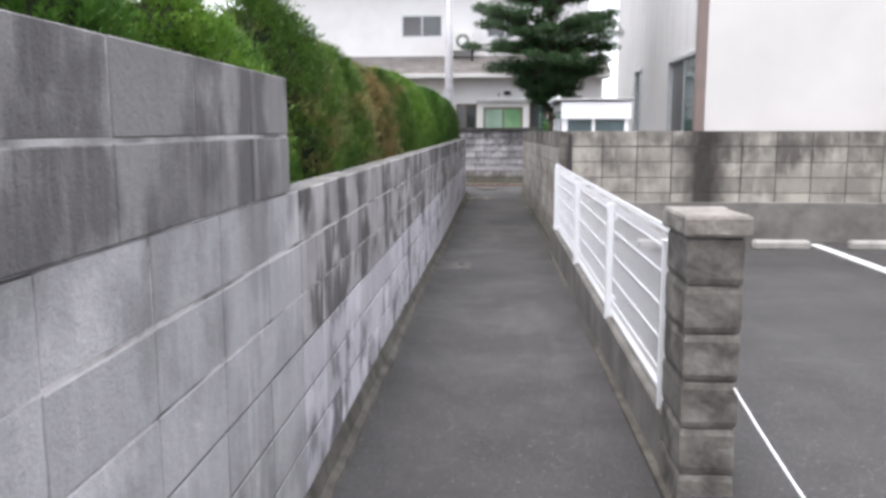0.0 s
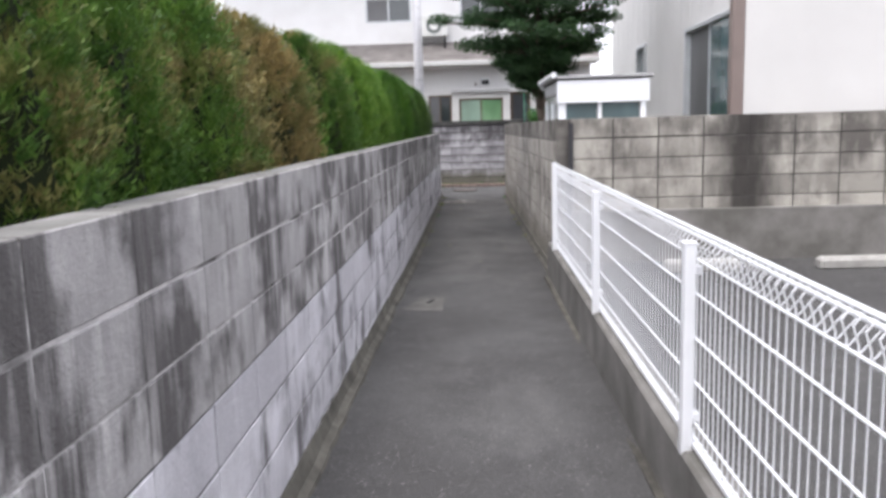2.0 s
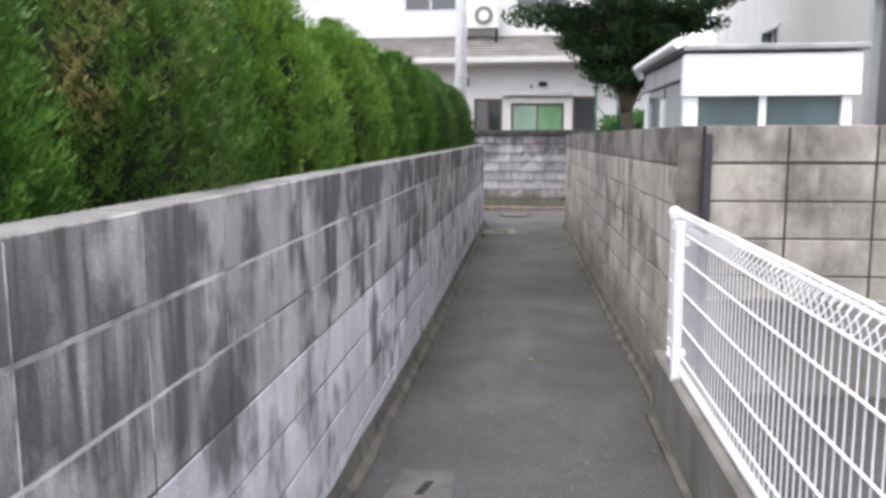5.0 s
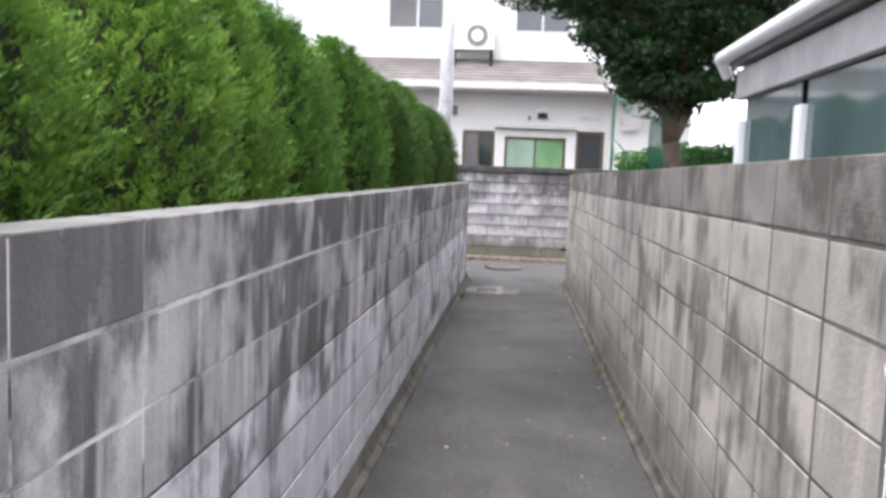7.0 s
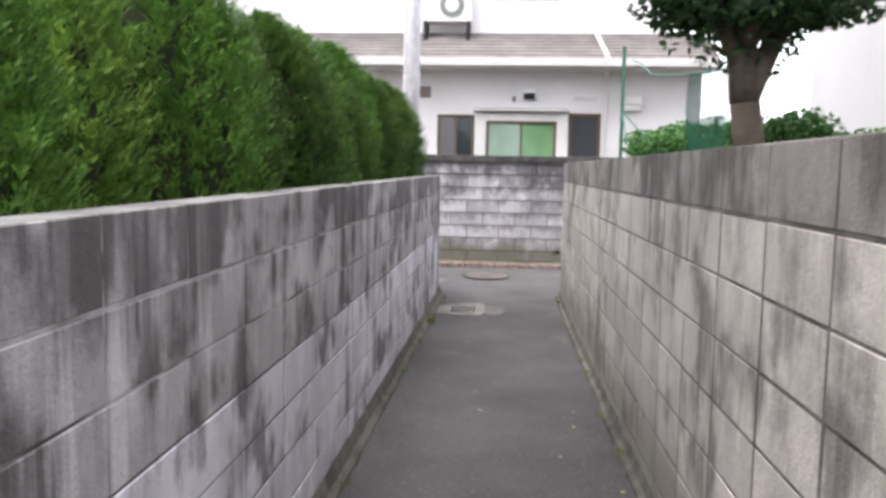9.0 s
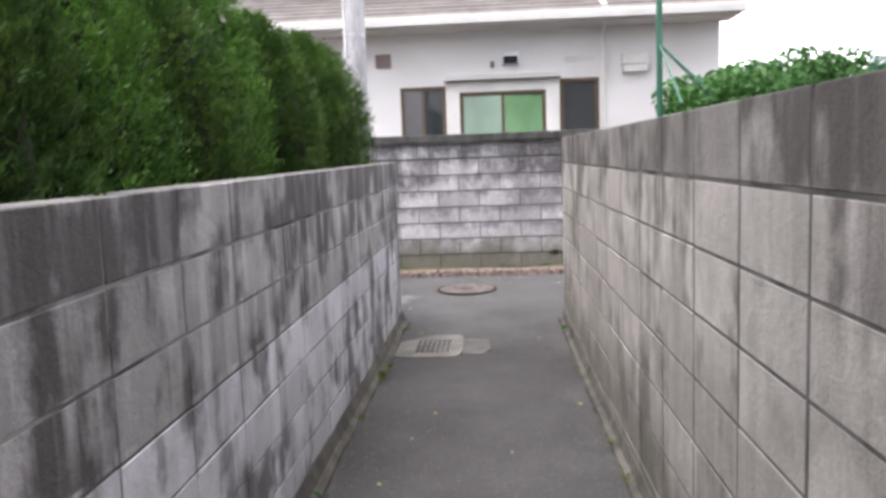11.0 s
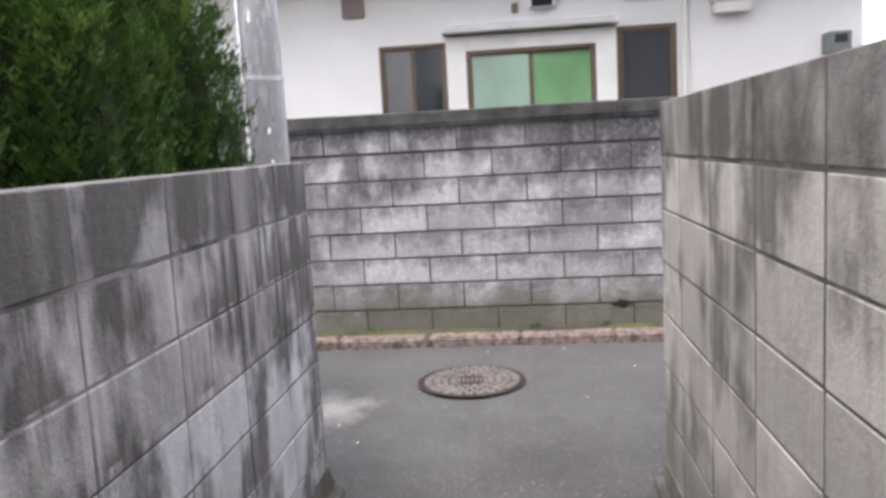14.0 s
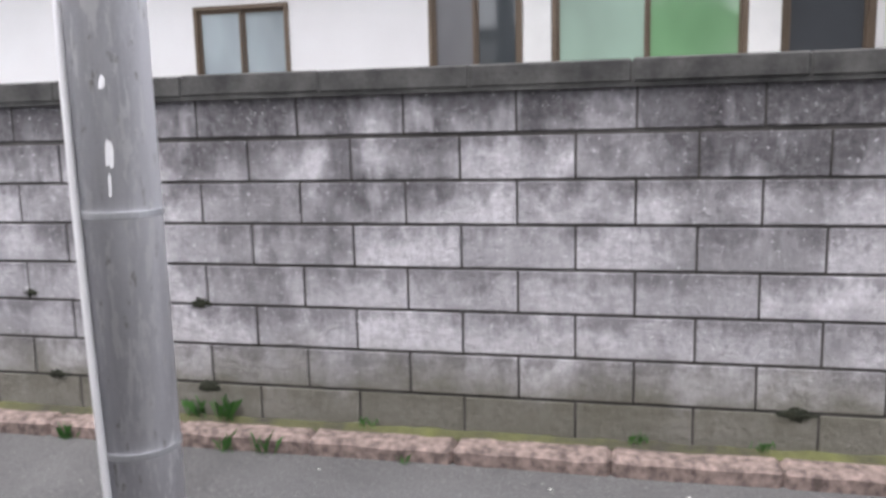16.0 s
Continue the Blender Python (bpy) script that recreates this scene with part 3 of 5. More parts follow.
def left_sag(c, along):
    """The lower courses of the wall's far half lie a little deeper."""
    far = min(1.0, max(0.0, (along - 6.0 - 11.0) / 4.0))
    return far * (0.0, 0.004, 0.014, 0.030, 0.022, 0.014, 0.008, 0.0, 0.0, 0.0)[min(c, 9)]


wall_left = block_wall("wall_left", "low grey concrete block wall with dark water streaks", (XL - T / 2, -6.0, 0), 90, Y_LEND + 6.0, 0.154, 0.186, 1.456,
                       False, 0.41, T, (M_BLOCK_L, M_BLOCK_L), M_JOINT_L, (Y_LEND + 6.0 - 0.385) % 0.41, (6.0 + 0.6, 1e9), 0.0062, 0.005, 0.0028, M_TOP, left_block, left_sag)
wall_left_high = block_wall("wall_left_raised", "two more courses of plain grey block on the wall", (XL + 0.003 - T / 2, -6.0, 0), 90, 6.0 + Y_STEP, 1.458, 0.186, 1.83,
                            False, 0.41, T, (M_BLOCK_H, M_BLOCK_H), M_JOINT_H, (6.0 + Y_STEP) % 0.41, (5.5, 1e9), 0.007, 0.005, 0.003)
ang = math.degrees(math.atan2(Y_REND - Y_COR, XR1 - XR0))
wlen = math.hypot(Y_REND - Y_COR, XR1 - XR0)
wall_right = block_wall("wall_right", "beige-grey stacked concrete block wall with a darker top course", (XR0 + T / 2, Y_COR, 0), ang, wlen, 0.056, 0.198, 1.640,
                        False, 0.43, T, (M_BLOCK_T, M_BLOCK_R), M_MORTAR_R, 0.36, (0, 1e9), 0.007, 0.015, 0.002, M_TOP)
wall_right.matrix_world = wall_right.matrix_world @ Matrix.Rotation(0.0036, 4, "Y")    # the courses fall a little towards the lane
wall_far = block_wall("wall_far", "grey running-bond block wall with soot-dark streaks below a coping", (-9.0, Y_FAR + T / 2, 0), 0, 17.0, 0.068, 0.1725, 1.621,
                      True, 0.44, T, (M_BLOCK_F, M_BLOCK_F), M_MORTAR, (9.0 - 0.583) % 0.44 + 0.22, (5.3, 12.5), 0.012, 0.009, 0.006)
wall_lot = block_wall("wall_lot", "stacked block wall with a black streak closing the car park", (XR0 + 0.125, Y_COR + T / 2, 0), 0, 9.0, 0.53, 0.185, 1.64,
                      False, 0.412, T, (M_BLOCK_P, M_BLOCK_P), M_MORTAR, 0.40, (0, 1e9), 0.009, 0.012)
bm = bmesh.new()
bm_box(bm, XR0 + 0.14, Y_COR - 0.05, -0.1, 10, Y_COR + 0.11, 0.79, 0.008)
thing("wall_base", bm, M_CONC, "stained grey concrete footing below the car park wall", "wall base", "", "structure")

# coping of the far wall
cop = empty("coping", (0, Y_FAR + T / 2, 1.625), "dark weathered concrete coping stones on the far wall", "coping", "", "structure")
bm = bmesh.new()
bm_box(bm, 0, -0.085, 0, 0.592, 0.085, 0.085, 0.007)
me = mesh_from(bm, "coping_stone", M_COPING)
bm = bmesh.new()
bm_box(bm, -9, Y_FAR + T / 2 - 0.078, 1.61, 7.9, Y_FAR + T / 2 + 0.078, 1.700)
part("bed", bm, M_COPING, cop)
for i in range(28):
    piece("coping_stone", me, cop, (-9 + i * 0.596 + 0.12, R.uniform(-0.003, 0.003), R.uniform(-0.002, 0.002)), (0, 0, 0))

# walls that close the crossing lane and the plot behind
wall_street = block_wall("wall_street", "grey block wall along the crossing lane", (-9.0, Y_LEND - T / 2, 0), 0, 9.0 - 0.757 - 0.125, -0.032, 0.186, 1.456,
                         False, 0.41, T, (M_BLOCK_L, M_BLOCK_L), M_JOINT_L, 0.3, (99, 100))
wall_yard = block_wall("wall_yard", "beige block wall of the yard along the lane", (XR1 + 0.125, Y_REND - T / 2, 0), 0, 8.0, 0.056, 0.198, 1.640,
                       False, 0.43, T, (M_BLOCK_T, M_BLOCK_R), M_MORTAR, 0.4, (99, 100))

# mossy mortar haunches along the walls' feet
def haunch(x_wall, sgn, ya, yb, width, rise, label):
    vs, fs, N = [], [], 420
    for i in range(N + 1):
        y = ya + (yb - ya) * i / N
        w = 0.014 * noise.noise((y * 2.1, sgn * 5, 0)) + 0.010 * noise.noise((y * 8, sgn, 2))
        z, xw = ground_z(y), x_wall(y)
        vs += [(xw - sgn * 0.02, y, z + rise + 0.8 * w), (xw + sgn * 0.006, y, z + rise + 0.8 * w), (xw + sgn * (width * 0.45 + w), y, z + rise * 0.42 + 0.3 * w),
               (xw + sgn * (width + w), y, z + 0.030), (xw + sgn * (width + 0.014 + w), y, z - 0.02)]
    for i in range(N):
        for k in range(4):
            q = (5 * i + k, 5 * i + k + 1, 5 * i + k + 6, 5 * i + k + 5)
            fs.append(q if sgn < 0 else q[::-1])
    tagged(new("trim", quads_object("trim", vs, fs, M_FOOT)), label, "footing", "", "structure")


haunch(lambda y: XL, 1, -6, 18.77, 0.055, 0.115, "dark mossy mortar haunch at the foot of the wall")
haunch(lambda y: XR0 + (XR1 - XR0) * (y - Y_COR) / (Y_REND - Y_COR), -1, 9.6, Y_REND - 0.03, 0.050, 0.085, "mossy mortar haunch at the foot of the wall")

# ---- fence beside the car park ----
FX, FB, FT = 0.665, 0.50, 1.243
bm = bmesh.new()
bm_box(bm, 0.62, 2.88, -0.05, 0.75, Y_COR + 0.04, FB, 0.012)
thing("fence_base", bm, M_CONC, "low stained concrete kerb wall that carries the white fence", "kerb wall", "", "structure")
bm = bmesh.new()
bm_box(bm, 0.585, 2.5, -0.05, 0.625, Y_COR + 0.02, 0.245, 0.010)
strip = thing("trim", bm, M_FOOT, "pale mortar fillet between the path and the kerb wall", "footing", "", "structure")
for v in strip.data.vertices:
    if v.co.z > 0.1:
        v.co.z = ground_z(v.co.y) + 0.035

fence = empty("mesh_fence", (FX, 3.08, FB), "white coated steel mesh fence on a concrete kerb", "fence")
F0, F1 = 2.93, 9.47
for y in (2.99, 4.66, 6.70, 9.12):
    bm = bmesh.new()
    bm_box(bm, FX - 0.045, y - 0.022, FB - 0.02, FX - 0.005, y + 0.022, FT - 0.035, 0.004)
    bm_box(bm, FX - 0.048, y - 0.025, FT - 0.037, FX - 0.002, y + 0.025, FT - 0.03, 0.002)
    p = part("post", bm, M_WHITE_PAINT, fence)
    for z in (0.62, 1.12):
        bm = bmesh.new()
        bm_box(bm, FX - 0.006, y - 0.026, z - 0.014, FX + 0.016, y + 0.026, z + 0.014, 0.003)
        part("clamp", bm, M_WHITE_PAINT, p)
for z, dx in ((0.55, 0.0), (0.60, 0.0), (0.74, 0.0), (0.89, 0.0), (1.04, 0.0), (1.155, 0.0), (FT, 0.012), (FT - 0.035, 0.045)):
    bm = bmesh.new()
    bm_cyl(bm, (FX + dx, F0, z), (FX + dx, F1, z), 0.0045 if z < 1.2 else 0.007, n=8)
    part("rail_wire", bm, M_WHITE_PAINT, fence)
bm = bmesh.new()
bm_box(bm, FX - 0.008, F0, FB + 0.012, FX + 0.012, F1, FB + 0.03, 0.002)
part("bottom_rail", bm, M_WHITE_PAINT, fence)
vs, fs, r = [], [], 0.0017
line = [(0, 0.02), (0, 0.675), (-0.012, FT - FB - 0.03), (0.012, FT - FB), (0.045, FT - FB - 0.035), (0.004, 0.66)]
for (x, z) in line:
    vs += [(x - r, -r, z), (x + r, -r, z), (x + r, r, z), (x - r, r, z)]
for q in range(len(line) - 1):
    for e in range(4):
        fs.append((4 * q + e, 4 * q + (e + 1) % 4, 4 * q + 4 + (e + 1) % 4, 4 * q + 4 + e))
me = quads_object("upright_wire", vs, fs, M_WHITE_PAINT)
N = int((F1 - F0) / 0.05)
for i in range(N + 1):
    piece("upright_wire", me, fence, (0, F0 + (F1 - F0) * i / N - 3.08, 0))
# round end guard of the fence by the wall
bm = bmesh.new()
bm_cyl(bm, (FX + 0.014, F1 - 0.03, FT - 0.018), (FX + 0.014, F1 + 0.012, FT - 0.018), 0.029, n=20)
part("end_cap", bm, M_WHITE_PAINT, fence)

# ---- split-face pillar ----
pil = empty("gate_pillar", (0.715, 2.80, 0.2), "rough split-face stone block pillar with a flat cap", "pillar")


def rough_block(bm, x0, y0, z0, x1, y1, z1, amp, seed):
    bm_box(bm, x0, y0, z0, x1, y1, z1)
    bmesh.ops.subdivide_edges(bm, edges=bm.edges[:], cuts=6, use_grid_fill=True)
    c = Vector(((x0 + x1) / 2, (y0 + y1) / 2, (z0 + z1) / 2))
    for v in bm.verts:
        d = v.co - c
        k = amp * (noise.noise(v.co * 9 + Vector((seed, 0, 0))) + 0.6 * noise.noise(v.co * 26 + Vector((0, seed, 0))))
        edge = min(abs(v.co.z - z0), abs(v.co.z - z1))
        v.co += Vector((d.x, d.y, 0)).normalized() * (k - (0.008 if edge < 0.004 else 0.0))


for i in range(6):
    bm = bmesh.new()
    rough_block(bm, 0.612, 2.53, 0.22 + i * 0.178, 0.812, 2.87, 0.22 + i * 0.178 + 0.172, 0.007, i * 3.7)
    part("split_block", bm, M_SPLIT, pil)
bm = bmesh.new()
bm_box(bm, 0.625, 2.55, 0.1, 0.80, 2.85, 1.27)
part("core", bm, M_MORTAR, pil)
bm = bmesh.new()
rough_block(bm, 0.596, 2.51, 1.285, 0.828, 2.89, 1.362, 0.010, 40)
part("cap", bm, M_CAP, pil, "paler rough stone cap")

# rope barrier from the pillar along the car park's edge
rope = empty("rope_barrier", (0.80, 2.6, 0.73), "thin white rope hung from the pillar across the entrance", "rope")
bm = bmesh.new()
pts = [Vector((0.80 + 0.03 * t, 2.6 - 3.2 * t, 0.74 - 0.9 * t * (1 - t) * 0.55 - 0.12 * t)) for t in [i / 20 for i in range(21)]]
for a, b in zip(pts, pts[1:]):
    bm_cyl(bm, a, b, 0.0045, n=8)
part("rope_line", bm, M_WHITE_PAINT, rope)
bm = bmesh.new()
bm_cyl(bm, (0.80, 2.645, 0.745), (0.80, 2.585, 0.745), 0.018, n=12)
part("hook_eye", bm, M_STEEL, rope)

# ---- car park: wheel stops and lines ----
for x in (1.57, 2.87, 3.94, 5.2, 6.3):
    bm = bmesh.new()
    bm_box(bm, x, 8.90, LOT - 0.01, x + 0.63, 9.05, LOT + 0.10, 0.025)
    thing("wheel_stop", bm, M_STOP, "pale concrete wheel stop on the car park asphalt", "wheel stop", "wheel stops of the car park")
for x in (3.62, 6.2):
    bm = bmesh.new()
    bm_box(bm, x, 4.6, LOT - 0.02, x + 0.11, 9.3, LOT + 0.012)
    thing("parking_line", bm, M_LINE, "painted white line of a parking bay", "road marking", "parking lines", "structure")


# ---- hedge of clipped conifers ----
def conifer_mesh(name, seed, h, wy, wx, count, mat, tuft=1.0):
    """A clipped column of fine upright sprays, in drooping fans with gaps between them."""
    rr = random.Random(seed)
    verts, faces = [], []
    fans = []
    while len(fans) < count // 26:
        z = h * (1 - (1 - rr.random()) ** 1.1)
        a = rr.uniform(-1.75, 1.75) if rr.random() < 0.80 else rr.uniform(1.5, 4.8)
        fans.append((z, a))
    for z, a in fans:
        t = z / h
        prof = (1 - min(1.0, max(0.0, (t - 0.40) / 0.60)) ** 2.2) ** 0.5
        prof = max(0.08, prof)
        ca, sa = math.cos(a), math.sin(a)
        ca = math.copysign(abs(ca) ** 0.8, ca)
        sa = math.copysign(abs(sa) ** 0.8, sa)
        lump = 1 + 0.16 * noise.noise((ca * 2.3 + seed, sa * 2.3, z * 2.0)) + 0.12 * noise.noise((ca * 6 + seed, sa * 6, z * 3.2))
        out = Vector((ca, sa, 0.1)).normalized()
        side = out.cross(Vector((0, 0, 1))).normalized()
        core = Vector((wx * ca * prof, wy * sa * prof, z)) * 1.0
        lump += rr.choice((-0.09, -0.03, 0.0, 0.04, 0.08))
        core.x *= lump
        core.y *= lump
        lean = rr.uniform(-0.5, 0.5)
        axis = (Vector((0, 0, 1)) * rr.uniform(0.5, 1.0) + out * rr.uniform(0.3, 0.8) + side * lean).normalized()
        fl = rr.uniform(0.07, 0.13)
        for q in range(26):
            u = rr.random()
            sgn = rr.choice((-1, 1))
            p = core - out * rr.uniform(0.0, 0.05) + axis * fl * (u - 0.5) + side * sgn * rr.uniform(0, 0.028) * (1.15 - u)
            way = (axis * rr.uniform(0.5, 1.0) + side * sgn * rr.uniform(0.1, 0.8) + out * rr.uniform(-0.2, 0.45)).normalized()
            flat = (side * rr.uniform(0.3, 1) + out * rr.uniform(-0.8, 0.8)).normalized()
            ln, wd = rr.uniform(0.016, 0.036) * tuft, rr.uniform(0.0032, 0.0058) * tuft
            k = len(verts)
            verts += [tuple(p - way * ln * 0.5), tuple(p + flat * wd), tuple(p + way * ln * 0.6), tuple(p - flat * wd)]
            faces.append((k, k + 1, k + 2, k + 3))
    return quads_object(name, verts, faces, mat)


# Added dark fill inside a crown; its colour paints shade into the gaps.
def inner_shade_mesh(name, seed, h, wy, wx):
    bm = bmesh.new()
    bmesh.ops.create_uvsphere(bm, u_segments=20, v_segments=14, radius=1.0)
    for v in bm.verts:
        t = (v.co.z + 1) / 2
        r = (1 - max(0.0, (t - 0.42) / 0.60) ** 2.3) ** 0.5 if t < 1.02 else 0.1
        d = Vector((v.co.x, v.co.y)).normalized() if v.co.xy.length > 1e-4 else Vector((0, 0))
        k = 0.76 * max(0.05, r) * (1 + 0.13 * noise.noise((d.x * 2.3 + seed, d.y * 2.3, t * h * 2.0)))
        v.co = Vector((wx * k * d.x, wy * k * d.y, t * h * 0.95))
    return mesh_from(bm, name, M_INNER_SHADE)


HB = 1.0
forms = []
for i, (h, wy, wx) in enumerate(((1.20, 0.270, 0.40), (1.27, 0.262, 0.43), (1.14, 0.275, 0.38), (1.23, 0.265, 0.41))):
    forms.append([conifer_mesh("crown", 11 * i + 3 + k, h, wy, wx, 38000, M_THUJA[k], 0.92) for k in range(5)] + [inner_shade_mesh("inner", 11 * i + 3, h, wy, wx)])
y, i = 1.80, 0
while y < 18.56:
    if 5.1 < y < 6.35:
        kind, lab = 2, "conifer of a clipped hedge, mostly browned foliage"
    elif 3.2 < y < 5.1 or 7.4 < y < 8.2:
        kind, lab = 4, "conifer of a clipped hedge with brown patches"
    elif y > 16.6 or y > 13.5 and i % 2:
        kind, lab = 3, "dark green conifer of a clipped hedge"
    else:
        kind = (0, 1, 0, 3, 0)[i % 5] if y > 10.9 else 1 if y > 9.0 else (0, 1, 0, 0, 1)[i % 5]
        lab = {0: "dense green conifer of a clipped hedge", 1: "bright yellow-green conifer of a clipped hedge", 3: "dark green conifer of a clipped hedge"}[kind]
    fm = forms[(i * 3 + i // 4) % 4]
    sz = 0.94 + 0.12 * R.random() + (0.10 if y > 15.5 else 0.03 if y > 10 else 0.0)
    con = empty("hedge_conifer", (-1.33 + (0.05 if i % 2 else -0.05) + R.uniform(-0.03, 0.03) + (0.08 if y > 18.3 else 0.0), y, HB), lab, "hedge plant", "conifers of the hedge")
    ob = piece("crown", fm[kind], con, (0, 0, 0.0), (0, 0, R.uniform(-0.25, 0.25)), (1, 1, sz))
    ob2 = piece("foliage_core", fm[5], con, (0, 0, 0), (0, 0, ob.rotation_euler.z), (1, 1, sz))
    bm = bmesh.new()
    bm_cyl(bm, (con.location.x, y, HB - 0.15), (con.location.x, y, HB + 0.9), 0.04, 0.02, 8)
    part("trunk", bm, M_BARK, con)
    y = 1.80 + (i + 1) * 0.6423 + (R.uniform(-0.035, 0.035) if i < 25 else 0.0)
    i += 1

# dark outbuilding behind the hedge's near end
shed = empty("outbuilding", (-4.0, 1.5, 0.9), "dark-clad outbuilding behind the hedge", "outbuilding")
bm = bmesh.new()
bm_box(bm, -5.5, -4.0, 0.9, -2.4, 3.2, 3.0)
part("wall", bm, M_DARKCLAD, shed)
for k in range(24):
    bm = bmesh.new()
    bm_box(bm, -2.405, -4.0 + k * 0.3, 0.9, -2.38, -4.0 + k * 0.3 + 0.28, 2.98, 0.004)
    part("cladding_board", bm, M_DARKCLAD, shed)
bm = bmesh.new()
bm_box(bm, -5.7, -4.2, 3.0, -2.15, 3.4, 3.12, 0.02)
part("roof", bm, M_ROOF, shed)

# ---- utility pole with cable ----
PX, PY = -1.205, 19.76
pole = empty("utility_pole", (PX, PY, 0.12), "grey concrete utility pole with scuffed paint and steel bands", "utility pole")
bm = bmesh.new()
bm_cyl(bm, (PX, PY, 0.05), (PX, PY, 9.0), 0.104, 0.068, 32)
part("shaft", bm, M_POLE, pole, "", True)
for z in (0.67, 1.285, 1.86, 2.6):
    r = 0.104 - 0.036 * (z - 0.05) / 8.95
    bm = bmesh.new()
    bm_cyl(bm, (PX, PY, z - 0.008), (PX, PY, z + 0.008), r + 0.004, n=32)
    part("band", bm, M_STEEL, pole)
bm = bmesh.new()
cz = [0.1 + 0.25 * k for k in range(9)] + [4.0, 8.9]
cpts = []
for z in cz:
    aa, rr0 = radians(268 - 26 * min(z, 2.1)), 0.104 - 0.036 * (z - 0.05) / 8.95 + 0.011
    cpts.append((PX + math.cos(aa) * rr0, PY + math.sin(aa) * rr0, z))
for p0, p1 in zip(cpts, cpts[1:]):
    bm_cyl(bm, p0, p1, 0.0105, n=10)
part("cable", bm, M_CABLE, pole, "pale grey earth cable")
for k in range(7):
    bm = bmesh.new()
    aa, zz = radians(285 + R.uniform(-30, 22)), R.uniform(1.35, 2.4)
    rr0 = 0.104 - 0.036 * zz / 9 + 0.0012
    c = Vector((PX + math.cos(aa) * rr0, PY + math.sin(aa) * rr0, zz))
    s = Vector((-math.sin(aa), math.cos(aa), 0))
    w, h = R.uniform(0.004, 0.010), R.uniform(0.012, 0.045)
    vv = [bm.verts.new(c + s * x + Vector((0, 0, z))) for x, z in ((-w, -h), (w * 0.6, -h * 0.8), (w, h * 0.4), (0, h), (-w * 0.7, h * 0.5))]
    bm.faces.new(vv)
    part("torn_label", bm, M_SCRAP, pole, "torn scrap of pale paper")

# ---- kerb, weeds, manhole, drain ----
kerb = empty("kerb", (0, 20.9, 0.12), "worn pinkish granite kerb stones with moss at the back", "kerb", "", "structure")
x = -9.0
while x < 8:
    bm = bmesh.new()
    bm_box(bm, x, 20.835, 0.08, x + 0.598, 20.965, 0.258, 0.018)
    bmesh.ops.subdivide_edges(bm, edges=[e for e in bm.edges if e.calc_length() > 0.3], cuts=10, use_grid_fill=True)
    for v in bm.verts:
        v.co += Vector((0, 0.006 * noise.noise(v.co * 14), 0.007 * noise.noise(v.co * 11 + Vector((5, 0, 0)))))
    part("kerb_stone", bm, M_KERB, kerb)
    x += 0.6
bm = bmesh.new()
vs, fs = [], []
for i in range(321):
    xx = -8 + i * 0.05
    n0 = noise.noise((xx * 2.2, 0, 1))
    n1 = noise.noise((xx * 9, 4, 1))
    w = -0.002 + 0.045 * n0 + 0.022 * n1
    vs += [(xx, 21.005, 0.268 + 0.012 * n1), (xx, 20.985 - max(0.0, w), 0.266 + 0.010 * n1 + 0.01), (xx, 20.955 - max(0.0, w) * 1.6, 0.246 + 0.004 * n1)]
for i in range(320):
    fs += [(3 * i, 3 * i + 1, 3 * i + 4, 3 * i + 3), (3 * i + 1, 3 * i + 2, 3 * i + 5, 3 * i + 4)]
bm.free()
tagged(new("moss_strip", quads_object("moss_strip", vs, fs, M_MOSS)), "green-brown moss along the back of the kerb", "moss", "", "stuff")


def grass_tuft(at, blades, h, seed, mat=M_BUSH, label="small green weed tuft growing by the kerb", group="weeds by the kerb"):
    rr = random.Random(seed)
    vs, fs = [], []
    for b in range(blades):
        a, ln = rr.uniform(0, 6.28), h * rr.uniform(0.5, 1.1)
        d = Vector((math.cos(a), math.sin(a), 0))
        s = Vector((-d.y, d.x, 0)) * rr.uniform(0.0008, 0.0017)
        o = Vector((rr.gauss(0, 0.02), rr.gauss(0, 0.008), 0))
        k = len(vs)
        mid, tip = o + d * ln * 0.18 + Vector((0, 0, ln * 0.7)), o + d * ln * rr.uniform(0.3, 0.7) + Vector((0, 0, ln * rr.uniform(0.8, 1.15)))
        vs += [tuple(o - s), tuple(o + s), tuple(mid + s), tuple(tip), tuple(mid - s)]
        fs.append((k, k + 1, k + 2, k + 3, k + 4))
    ob = new("grass_tuft", quads_object("grass_tuft", vs, fs, mat))
    ob.location = at
    return tagged(ob, label, "weed", group)


for k, (xx, yy, zz, hh, nb) in enumerate(((-1.62, 20.97, 0.255, 0.13, 26), (-1.38, 20.82, 0.185, 0.09, 14), (-1.55, 20.82, 0.185, 0.08, 16), (-0.98, 20.98, 0.26, 0.05, 16),
                                          (-1.75, 20.98, 0.26, 0.10, 22), (-0.78, 20.82, 0.185, 0.05, 10), (0.10, 20.98, 0.262, 0.05, 20), (0.55, 20.98, 0.262, 0.05, 18),
                                          (-2.3, 20.82, 0.185, 0.08, 20), (-2.1, 20.98, 0.26, 0.07, 16), (-0.70, 17.2, 0.12, 0.05, 14), (-0.69, 15.4, 0.12, 0.04, 14), (0.55, 18.4, 0.13, 0.05, 16))):
    grass_tuft((xx, yy, zz), nb, hh, 50 + k)

for k in range(20):
    yy = R.uniform(11.5, 18.6)
    xx = XL + R.uniform(0.05, 0.08) if k % 2 else XR0 + (XR1 - XR0) * (yy - Y_COR) / (Y_REND - Y_COR) - R.uniform(0.045, 0.07)
    grass_tuft((xx, yy, ground_z(yy) + 0.028), 9 + k % 5, R.uniform(0.018, 0.045), 90 + k, M_WEED, "small yellow-green weed in the wall's footing", "weeds along the walls")

